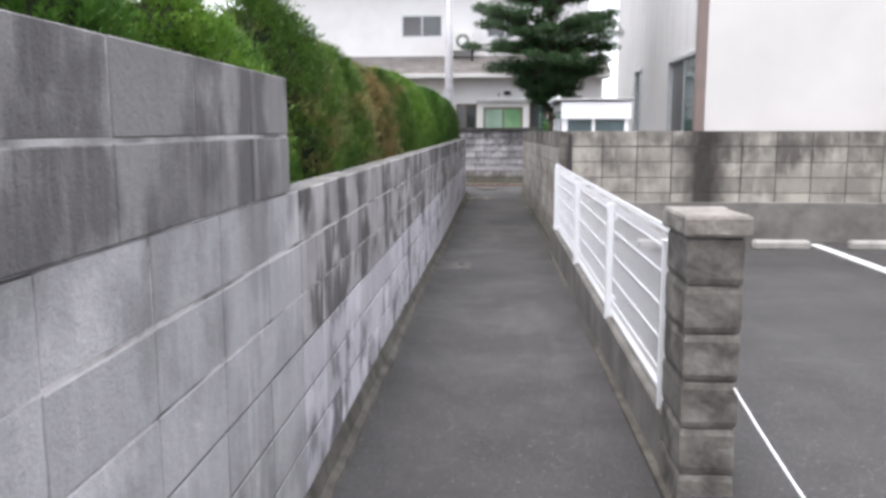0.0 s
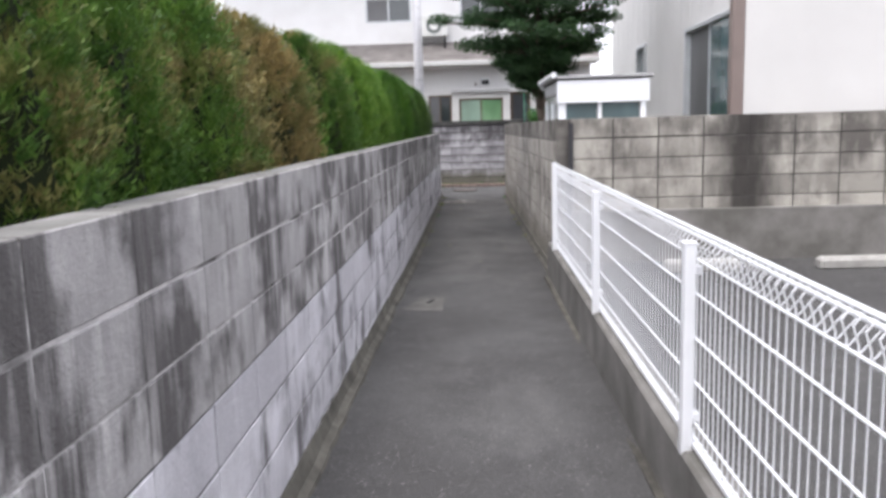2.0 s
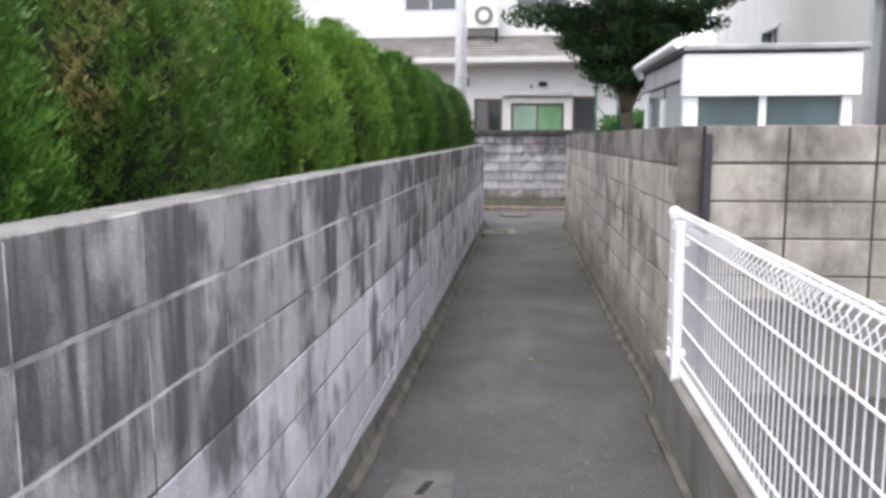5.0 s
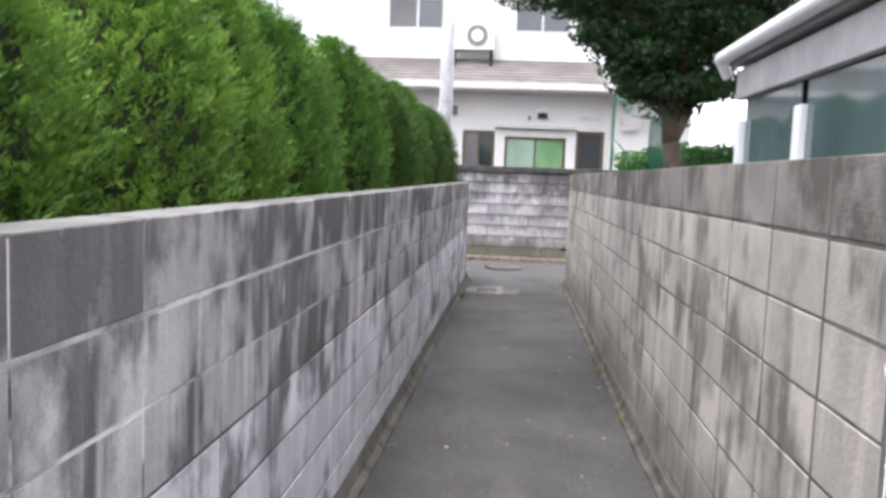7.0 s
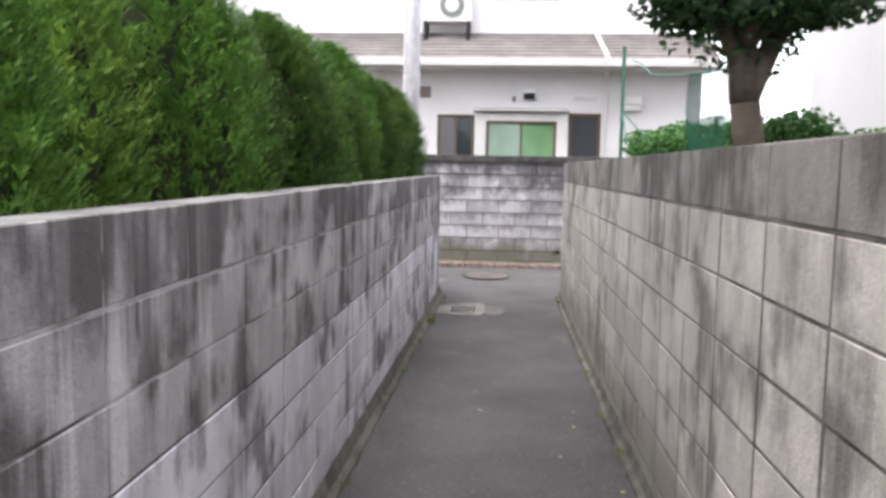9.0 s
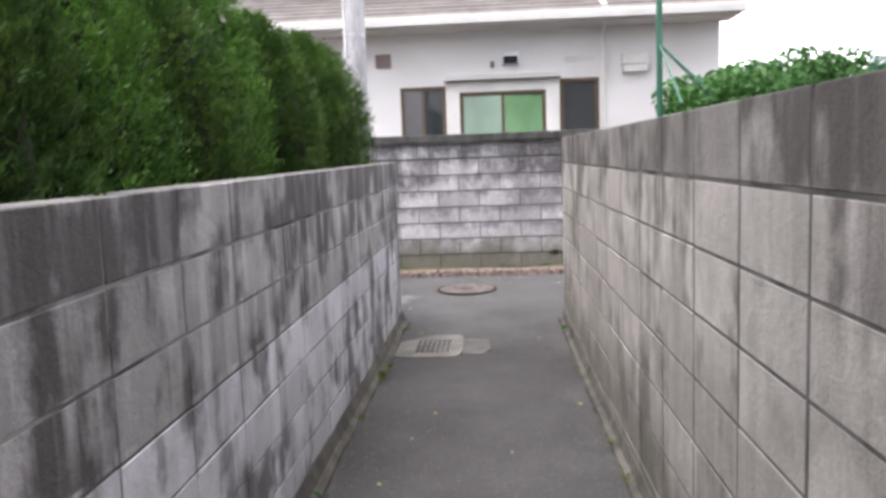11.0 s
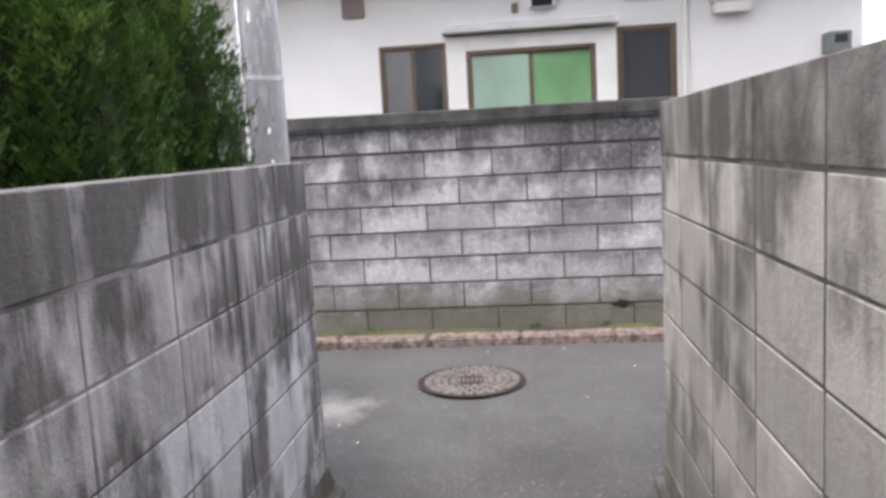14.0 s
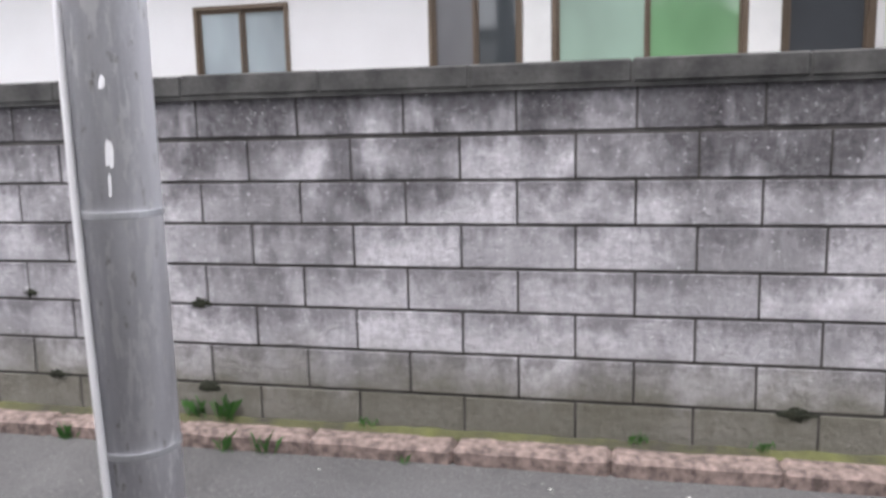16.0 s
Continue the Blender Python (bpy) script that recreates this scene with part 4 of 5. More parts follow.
MZ = ground_z(20.14) + 0.004
mh = empty("manhole_cover", (-0.27, 20.14, MZ), "round rusty cast-iron manhole cover with a raised radial pattern", "manhole cover")
bm = bmesh.new()
bm_cyl(bm, (-0.27, 20.14, MZ - 0.03), (-0.27, 20.14, MZ + 0.004), 0.30, n=56)
part("lid", bm, M_IRON, mh)
bm = bmesh.new()
for k in range(56):
    a0, a1 = 2 * math.pi * k / 56, 2 * math.pi * (k + 1) / 56
    vv = [bm.verts.new((-0.27 + r * math.cos(a), 20.14 + r * math.sin(a), MZ + z)) for r, a, z in ((0.298, a0, 0.008), (0.298, a1, 0.008), (0.325, a1, 0.006), (0.325, a0, 0.006))]
    bm.faces.new(vv)
    vv = [bm.verts.new((-0.27 + r * math.cos(a), 20.14 + r * math.sin(a), MZ + z)) for r, a, z in ((0.298, a0, -0.004), (0.298, a1, -0.004), (0.298, a1, 0.008), (0.298, a0, 0.008))]
    bm.faces.new(vv)
part("ring", bm, M_IRON, mh)
for ring, (r0, r1, cnt, off) in enumerate(((0.245, 0.285, 26, 0), (0.195, 0.232, 22, 0.5), (0.148, 0.182, 18, 0), (0.10, 0.135, 14, 0.5))):
    for k in range(cnt):
        a0, a1 = 2 * math.pi * (k + off + 0.17) / cnt, 2 * math.pi * (k + off + 0.83) / cnt
        bm = bmesh.new()
        top = [bm.verts.new((-0.27 + r * math.cos(a), 20.14 + r * math.sin(a), MZ + 0.011)) for r, a in ((r0, a0), (r1, a0), (r1, a1), (r0, a1))]
        low = [bm.verts.new((-0.27 + r * math.cos(a), 20.14 + r * math.sin(a), MZ + 0.003)) for r, a in ((r0 - 0.003, a0 - 0.01), (r1 + 0.003, a0 - 0.01), (r1 + 0.003, a1 + 0.01), (r0 - 0.003, a1 + 0.01))]
        bm.faces.new(top)
        for q in range(4):
            bm.faces.new((top[q], low[q], low[(q + 1) % 4], top[(q + 1) % 4]))
        part("raised_bar", bm, M_IRON_HI, mh)
for k in range(7):
    bm = bmesh.new()
    bm_box(bm, -0.27 - 0.085 + k * 0.026, 20.14 - 0.03, MZ + 0.002, -0.27 - 0.085 + k * 0.026 + 0.014, 20.14 + 0.03, MZ + 0.012, 0.002)
    part("raised_mark", bm, M_IRON_HI, mh)

mh.scale = (0.93, 0.93, 1.0)
GX0, GX1, GY0, GY1 = -0.568, -0.305, 17.835, 18.235      # grate opening
DZ = ground_z(18.04) + 0.012
dr = empty("drain_grate", (-0.44, 18.04, DZ), "square steel drain grate set in a worn pale concrete surround", "drain grate")


def rounded_slab(x0, y0, x1, y1, z0, z1, holes_x, holes_y, wob):
    """Slab with a rectangular opening, outline rounded and worn."""
    bm = bmesh.new()
    N = 64
    ring = []
    cx, cy, hx, hy = (x0 + x1) / 2, (y0 + y1) / 2, (x1 - x0) / 2, (y1 - y0) / 2
    for k in range(N):
        a = 2 * math.pi * (k + 0.5) / N
        c, q = math.cos(a), math.sin(a)
        g = (abs(c) ** 7 + abs(q) ** 7) ** (-1 / 7)
        w = 1 + wob * noise.noise((c * 2.4, q * 2.4, x0))
        ix, iy = (holes_x[1] - holes_x[0]) / 2 * min(1, max(-1, c * g)), (holes_y[1] - holes_y[0]) / 2 * min(1, max(-1, q * g))
        mx, my = sum(holes_x) / 2, sum(holes_y) / 2
        ring.append([bm.verts.new(p) for p in ((mx + ix, my + iy, z0), (mx + ix, my + iy, z1), (cx + hx * c * g * w, cy + hy * q * g * w, z1 - 0.001), (cx + hx * c * g * w * 1.02, cy + hy * q * g * w * 1.02, z0))])
    for k in range(N):
        a, b = ring[k], ring[(k + 1) % N]
        for e in range(3):
            bm.faces.new((a[e], a[e + 1], b[e + 1], b[e]))
    bmesh.ops.recalc_face_normals(bm, faces=bm.faces[:])
    return bm


part("frame", rounded_slab(-0.715, 17.735, -0.222, 18.40, DZ - 0.06, DZ + 0.002, (GX0, GX1), (GY0, GY1), 0.03), M_DRAIN, dr, "pale worn concrete surround")
part("mortar_patch", rounded_slab(-0.40, 17.82, -0.03, 18.38, DZ - 0.06, DZ - 0.006, (-0.30, -0.28), (18.0, 18.1), 0.12), M_COVER, dr, "round mortar patch beside the grate")
bm = bmesh.new()
bm_box(bm, GX0 - 0.01, GY0 - 0.01, DZ - 0.30, GX1 + 0.01, GY1 + 0.01, DZ - 0.05)
part("sump", bm, M_BLACK, dr)
for k in range(8):
    xx = GX0 + (GX1 - GX0 - 0.010) * k / 7
    bm = bmesh.new()
    bm_box(bm, xx, GY0, DZ - 0.035, xx + 0.009, GY1, DZ + 0.002)
    part("bar", bm, M_GRATE, dr)
for k in range(6):
    yy = GY0 + (GY1 - GY0 - 0.012) * k / 5
    bm = bmesh.new()
    bm_box(bm, GX0, yy, DZ - 0.033, GX1, yy + 0.012, DZ)
    part("cross_bar", bm, M_GRATE, dr)
CZ = ground_z(8.5)
bm = bmesh.new()
bm_box(bm, -0.69, 8.22, CZ - 0.06, -0.325, 8.77, CZ + 0.006, 0.01)
for v in bm.verts:
    v.co.z += ground_z(v.co.y) - CZ
    v.co += Vector((0.012 * noise.noise(v.co * 7), 0.012 * noise.noise(v.co * 9), 0))
box = thing("drain_cover", bm, M_COVER, "worn concrete drain cover flush with the path", "drain cover")
bm = bmesh.new()
bm_box(bm, -0.462, 8.50, CZ - 0.01, -0.428, 8.63, CZ + 0.010, 0.004)
for v in bm.verts:
    v.co.x += (v.co.y - 8.56) * 0.25
part("lifting_slot", bm, M_BLACK, box)

# leaves and grit on the path
spots = [(R.uniform(-0.6, 0.55), R.uniform(10.5, 18.5)) for _ in range(26)] + [(R.uniform(-1.4, 1.2), R.uniform(19.2, 20.75)) for _ in range(18)]
for k, (xx, yy) in enumerate(spots):
    s = R.uniform(0.007, 0.016) if k < 26 else R.uniform(0.004, 0.009)
    vs = [(s * math.cos(a) * R.uniform(0.6, 1.2), s * 0.7 * math.sin(a), 0.004 * R.random()) for a in [i * math.pi / 3 for i in range(6)]]
    ob = new("fallen_leaf" if k < 26 else "pebble", quads_object("scrap", vs, [(0, 1, 2, 3, 4, 5)], M_LEAFLIT if k < 26 else M_PAPER))
    ob.location = (xx, yy, ground_z(yy) + 0.016)
    ob.rotation_euler = (0, 0, R.uniform(0, 6))
    tagged(ob, "yellowed fallen leaf on the asphalt" if k < 26 else "small pale pebble on the asphalt", "leaf" if k < 26 else "pebble", "leaves on the path" if k < 26 else "pebbles on the lane")


# ---- white house beyond the far wall ----
HY, UY = 23.10, 23.85
house = empty("white_house", (0, 25, 0.3), "two-storey white rendered house with a grey tiled lower roof", "house")


def wall_with_holes(bm, x0, x1, z0, z1, y, thick, holes):
    xs = sorted({x0, x1, *[v for h in holes for v in (h[0], h[1])]})
    zs = sorted({z0, z1, *[v for h in holes for v in (h[2], h[3])]})
    for i in range(len(xs) - 1):
        for j in range(len(zs) - 1):
            cx, cz = (xs[i] + xs[i + 1]) / 2, (zs[j] + zs[j + 1]) / 2
            if not any(h[0] < cx < h[1] and h[2] < cz < h[3] for h in holes):
                bm_box(bm, xs[i], y, zs[j], xs[i + 1], y + thick, zs[j + 1])
    bmesh.ops.remove_doubles(bm, verts=bm.verts, dist=1e-5)


def window(parent, name, x0, x1, z0, z1, y, panes, frame_mat=None, glass=(), fw=0.03):
    fm = frame_mat or M_BRONZE
    bm = bmesh.new()
    for a in ((x0, z0, x0 + fw, z1), (x1 - fw, z0, x1, z1), (x0 + fw, z1 - fw, x1 - fw, z1), (x0 + fw, z0, x1 - fw, z0 + fw)):
        bm_box(bm, a[0], y - 0.012, a[1], a[2], y + 0.07, a[3], 0.003)
    w = part(name, bm, fm, parent)
    for k in range(panes):
        a = x0 + fw + (x1 - x0 - 2 * fw) * k / panes
        b = x0 + fw + (x1 - x0 - 2 * fw) * (k + 1) / panes
        yy = y + 0.02 + 0.018 * (k % 2)
        bm = bmesh.new()
        bm_box(bm, a, yy, z0 + fw, b, yy + 0.01, z1 - fw)
        part("pane", bm, glass[k], w)
        bm = bmesh.new()
        sw = 0.018
        for c in ((a, z0 + fw, a + sw, z1 - fw), (b - sw, z0 + fw, b, z1 - fw), (a + sw, z1 - fw - sw, b - sw, z1 - fw), (a + sw, z0 + fw, b - sw, z0 + fw + sw)):
            bm_box(bm, c[0], yy - 0.012, c[1], c[2], yy - 0.001, c[3])
        part("sash", bm, fm, w)
    return w


holes = [(-2.84, -2.15, 1.45, 2.32), (-1.20, -0.60, 1.2, 2.385), (-0.41, 0.71, 1.35, 2.285), (0.90, 1.41, 0.35, 2.425)]
bm = bmesh.new()
wall_with_holes(bm, -7.0, 2.95, 0.2, 3.3, HY, 0.16, holes)
part("ground_wall", bm, M_RENDER, house)
bm = bmesh.new()
bm_box(bm, -6.9, HY + 1.2, 0.2, 2.9, 29, 3.3)
part("inner_wall", bm, M_DARKCLAD, house)
upholes = [(-2.83, -1.62, 4.33, 4.97), (-0.35, 0.75, 4.30, 5.1)]
bm = bmesh.new()
wall_with_holes(bm, -6.6, 2.6, 3.2, 6.6, UY, 0.16, upholes)
part("upper_wall", bm, M_RENDER, house)
bm = bmesh.new()
bm_box(bm, -6.6, UY + 0.5, 3.2, 2.6, 29, 6.6)
part("upper_core", bm, M_RENDER, house)
bm = bmesh.new()
v = [bm.verts.new(p) for p in ((-7.4, 22.3, 6.55), (3.4, 22.9, 6.55), (3.4, 30, 6.55), (-7.4, 30, 6.55), (-2, 26, 8.2), (-1.9, 26.2, 8.2))]
for f in ((0, 1, 4), (1, 2, 5, 4), (2, 3, 5), (3, 0, 4, 5), (0, 3, 2, 1)):
    bm.faces.new([v[i] for i in f])
part("upper_roof", bm, M_ROOF, house)
bm = bmesh.new()
v = [bm.verts.new(p) for p in ((-7.3, 22.52, 3.20), (3.1, 22.52, 3.20), (3.1, UY + 0.02, 3.80), (-7.3, UY + 0.02, 3.80), (-7.3, 22.52, 3.15), (3.1, 22.52, 3.15), (3.1, UY + 0.02, 3.70), (-7.3, UY + 0.02, 3.70))]
for f in ((0, 1, 2, 3), (7, 6, 5, 4), (0, 4, 5, 1), (1, 5, 6, 2), (2, 6, 7, 3), (3, 7, 4, 0)):
    bm.faces.new([v[i] for i in f])
lroof = part("lower_roof", bm, M_ROOF, house)
bm = bmesh.new()
for r in range(1, 8):
    t = r / 8
    yy, zz = 22.52 + (UY - 22.5) * t, 3.20 + 0.60 * t
    bm_box(bm, -7.3, yy - 0.03, zz - 0.01, 3.1, yy + 0.012, zz + 0.018)
part("tile_ridge", bm, M_ROOF, lroof)
bm = bmesh.new()
bm_box(bm, -7.3, 22.44, 3.08, 3.1, 22.53, 3.19, 0.012)
part("gutter", bm, M_EAVE, house, "pale grey gutter")
bm = bmesh.new()
bm_box(bm, -7.2, 22.53, 3.06, 3.05, HY, 3.09)
part("soffit", bm, M_EAVE, house)
window(house, "window", -2.84, -2.15, 1.45, 2.32, HY, 2, None, (M_GLASS_W, M_GLASS_W))
window(house, "window", -1.20, -0.60, 1.2, 2.385, HY, 2, None, (M_GLASS_N, M_GLASS_D))
for a in ((-0.575, 1.2, -0.41, 2.41), (0.71, 1.2, 0.885, 2.41), (-0.41, 2.285, 0.71, 2.41)):
    bm = bmesh.new()
    bm_box(bm, a[0], HY - 0.14, a[1], a[2], HY - 0.001, a[3], 0.004)
    part("bay_surround", bm, M_AC, house, "white projecting window surround")
bm = bmesh.new()
bm_box(bm, 2.61, HY - 0.20, 2.07, 2.79, HY - 0.001, 2.25, 0.012)
box = part("meter_box", bm, M_METER, house, "grey-green meter box")
bm = bmesh.new()
bm_box(bm, 2.65, HY - 0.206, 2.15, 2.75, HY - 0.2005, 2.22)
part("dial_window", bm, M_GLASS_D, box)
window(house, "window", -0.41, 0.71, 1.35, 2.285, HY - 0.12, 2, None, (M_GLASS_F, M_GLASS_G))
bm = bmesh.new()
bm_box(bm, -0.61, HY - 0.26, 2.43, 0.90, HY - 0.001, 2.465, 0.008)
bm_box(bm, -0.59, HY - 0.22, 2.465, 0.88, HY - 0.001, 2.50, 0.008)
part("window_canopy", bm, M_EAVE, house, "small grey canopy over the window")
window(house, "screen_door", 0.90, 1.41, 0.35, 2.425, HY, 1, None, (M_DOOR,), 0.04)
bm = bmesh.new()
bm_cyl(bm, (1.47, HY - 0.04, 0.3), (1.47, HY - 0.04, 3.0), 0.028, n=12)
bm_cyl(bm, (1.47, HY - 0.04, 3.0), (1.42, 22.48, 3.2), 0.028, n=12)
bm_cyl(bm, (1.42, 22.48, 3.22), (1.32, UY - 0.04, 3.86), 0.032, n=12)
part("downpipe", bm, M_AC, house, "white plastic downpipe")
window(house, "upper_window", -2.83, -1.62, 4.33, 4.97, UY, 2, M_ALU, (M_GLASS_N, M_GLASS_D))
window(house, "upper_window", -0.35, 0.75, 4.30, 5.1, UY, 2, M_ALU, (M_GLASS_D, M_GLASS_D))
bm = bmesh.new()
bm_box(bm, 0.15, HY - 0.10, 2.62, 0.38, HY - 0.001, 2.79, 0.01)
vent = part("vent_hood", bm, M_ALU, house, "dull metal vent hood")
bm = bmesh.new()
bm_box(bm, 0.175, HY - 0.104, 2.63, 0.355, HY - 0.098, 2.73)
part("opening", bm, M_BLACK, vent)
bm = bmesh.new()
bm_box(bm, 0.0, HY - 0.05, 2.60, 0.05, HY - 0.001, 2.68, 0.006)
part("meter", bm, M_PIPE, house)
bm = bmesh.new()
bm_box(bm, 1.68, HY - 0.16, 2.55, 2.03, HY - 0.001, 2.71, 0.02)
bm_box(bm, 1.71, HY - 0.14, 2.47, 2.00, HY - 0.02, 2.55)
part("boiler_flue", bm, M_AC, house, "white boiler flue box")
bm = bmesh.new()
bm_box(bm, 0.97, HY - 0.03, 2.63, 1.34, HY - 0.001, 2.70, 0.005)
part("slot_vent", bm, M_AC, house)
bm = bmesh.new()
bm_box(bm, -1.51, HY - 0.03, 2.65, -1.31, HY - 0.001, 2.83, 0.006)
part("square_vent", bm, M_PIPE, house)

ac = empty("aircon_unit", (-1.1, 23.62, 3.72), "beige outdoor air-conditioner unit standing on the tiled roof", "air conditioner")
bm = bmesh.new()
bm_box(bm, -1.50, 23.42, 3.90, -0.70, 23.72, 4.42, 0.02)
part("casing", bm, M_AC, ac)
bm = bmesh.new()
bm_cyl(bm, (-1.02, 23.425, 4.17), (-1.02, 23.40, 4.17), 0.20, n=28)
grl = part("fan_grille", bm, M_METER, ac)
bm = bmesh.new()
bm_cyl(bm, (-1.02, 23.402, 4.17), (-1.02, 23.39, 4.17), 0.11, n=24)
part("hub", bm, M_AC, grl)
for xx in (-1.45, -0.75):
    bm = bmesh.new()
    bm_box(bm, xx - 0.03, 23.35, 3.60, xx + 0.03, 23.75, 3.90)
    part("foot", bm, M_BLACK, ac)

# ---- white building beside the car park ----
BX, BY = 2.44, 9.80
bld = empty("white_building", (6, 13, 0.3), "tall white-sided building with aluminium windows and a brown downpipe", "building")
bm = bmesh.new()
wall_with_holes(bm, 9.9, 16.9, 0.2, 7.5, 0.0, 0.15, [(10.0, 11.77, 1.0, 2.64), (13.95, 14.6, 1.5, 2.70)])
bmesh.ops.transform(bm, matrix=Matrix(((0, 1, 0, BX), (1, 0, 0, 0), (0, 0, 1, 0), (0, 0, 0, 1))), verts=bm.verts)
bmesh.ops.recalc_face_normals(bm, faces=bm.faces[:])
part("side_wall", bm, M_SIDING, bld)
bm = bmesh.new()
bm_box(bm, BX + 0.002, BY, 0.2, 14, BY + 0.15, 7.5)
part("front_wall", bm, M_SIDING, bld)
bm = bmesh.new()
bm_box(bm, BX + 0.5, BY + 0.16, 0.2, 14, 16.9, 7.4)
part("inner_wall", bm, M_GLASS_N, bld)
bm = bmesh.new()
bm_box(bm, BX - 0.25, BY - 0.25, 7.5, 14.2, 17.1, 7.65, 0.03)
part("roof", bm, M_ROOF, bld)
for k in range(1, 17):
    bm = bmesh.new()
    bm_box(bm, BX - 0.004, 9.93 + k * 0.42, 2.75, BX + 0.001, 9.936 + k * 0.42, 7.4)
    part("panel_joint", bm, M_EAVE, bld)


def side_window(parent, y0, y1, z0, z1, glass):
    bm = bmesh.new()
    for a in ((y0, z0, y0 + 0.05, z1), (y1 - 0.05, z0, y1, z1), (y0 + 0.05, z1 - 0.05, y1 - 0.05, z1), (y0 + 0.05, z0, y1 - 0.05, z0 + 0.05)):
        bm_box(bm, BX - 0.03, a[0], a[1], BX + 0.08, a[2], a[3], 0.004)
    w = part("window", bm, M_ALU, parent)
    ym = (y0 + y1) / 2
    for k, (a, b) in enumerate(((y0 + 0.05, ym), (ym, y1 - 0.05))):
        bm = bmesh.new()
        bm_box(bm, BX + 0.02 + 0.02 * k, a, z0 + 0.05, BX + 0.03 + 0.02 * k, b, z1 - 0.05)
        part("pane", bm, glass[k], w)
        bm = bmesh.new()
        bm_box(bm, BX + 0.004 + 0.02 * k, b - 0.03 if k == 0 else a, z0 + 0.05, BX + 0.018 + 0.02 * k, b if k == 0 else a + 0.03, z1 - 0.05)
        part("sash", bm, M_ALU, w)


side_window(bld, 10.0, 11.77, 1.0, 2.64, (M_GLASS_B, M_GLASS_N))
side_window(bld, 13.95, 14.6, 1.5, 2.70, (M_GLASS_B, M_GLASS_B))
bm = bmesh.new()
bm_box(bm, BX - 0.09, BY - 0.02, 0.3, BX + 0.03, BY + 0.10, 7.5, 0.015)
part("downpipe", bm, M_PIPE, bld, "square brown downpipe")

# ---- glazed lean-to behind the right wall ----
SX0, SX1, SY0, SY1, SZ = 0.735, 1.55, 9.66, 11.05, 2.035
sh = empty("glazed_leanto", (1.2, 10.6, 0.75), "small white-framed glass lean-to with a weathered grey side fascia", "lean-to")
for x0, y0, zb, wx in ((SX0, SY0, 1.638, 0.07), (SX1 - 0.06, SY0, 1.638, 0.05), (SX0, SY1 - 0.06, 1.638, 0.06), (SX1 - 0.06, SY1 - 0.06, 0.7, 0.06), (SX0, 10.34, 1.638, 0.06), (1.10, SY0 + 0.005, 1.638, 0.035)):
    bm = bmesh.new()
    bm_box(bm, x0, y0, zb, x0 + wx, y0 + 0.06, 1.80, 0.004)
    part("post", bm, M_WHITE_PAINT, sh)
for x0, y0, x1, y1, z0, z1, mt in ((SX0 - 0.01, SY0 - 0.02, SX1 + 0.02, SY0 + 0.05, 1.785, SZ - 0.045, M_WHITE_PAINT), (SX0 + 0.05, SY1 - 0.05, SX1 + 0.02, SY1 + 0.02, 1.80, SZ - 0.03, M_WHITE_PAINT),
                                   (SX0 - 0.004, SY0 + 0.054, SX0 + 0.03, SY1 + 0.01, 1.875, 1.985, M_FASCIA), (SX1 - 0.03, SY0 + 0.054, SX1 + 0.02, SY1 - 0.054, 1.80, SZ - 0.03, M_WHITE_PAINT)):
    bm = bmesh.new()
    bm_box(bm, x0, y0, z0, x1, y1, z1, 0.004)
    part("fascia", bm, mt, sh)
# dark strip behind the fascia: the eave's shade put in as colour
bm = bmesh.new()
bm_box(bm, SX0 + 0.035, SY0 + 0.06, 1.80, SX0 + 0.06, SY1 - 0.06, SZ - 0.002)
part("head_board", bm, M_DARKCLAD, sh, "dark strip painting the shaded gap under the eave")
bm = bmesh.new()
bm_box(bm, SX0 - 0.02, SY0 - 0.04, SZ - 0.03, SX1 + 0.05, SY1 + 0.08, SZ, 0.006)
roof = part("roof", bm, M_FASCIA, sh, "weathered grey roof sheet")
bm = bmesh.new()
bm_cyl(bm, (SX0 - 0.045, SY0 - 0.05, SZ + 0.005), (SX0 - 0.045, SY1 + 0.10, SZ + 0.005), 0.026, n=14)
bm_cyl(bm, (SX0 - 0.045, SY1 + 0.10, SZ + 0.005), (SX0 - 0.01, SY1 + 0.13, SZ - 0.06), 0.026, 0.02, n=14)
part("eave_gutter", bm, M_WHITE_PAINT, roof, "white half-round eave gutter")
for x0, y0, x1, y1 in ((SX0 + 0.07, SY0 + 0.025, 1.10, SY0 + 0.031), (1.135, SY0 + 0.035, SX1 - 0.06, SY0 + 0.041), (SX0 + 0.02, SY0 + 0.06, SX0 + 0.026, 10.34), (SX0 + 0.02, 10.40, SX0 + 0.026, SY1 - 0.06), (SX0 + 0.06, SY1 - 0.035, SX1 - 0.06, SY1 - 0.029)):
    bm = bmesh.new()
    bm_box(bm, x0, y0, 1.638, x1, y1, 1.875 if y1 - y0 > 0.1 else 1.786)
    part("pane", bm, M_GLASS_B, sh)
bm = bmesh.new()
bm_box(bm, 0.95, 9.9, 0.75, 1.5, 10.95, 1.66, 0.02)
part("back_panel", bm, M_GLASS_N, sh, "dim inside of the lean-to")


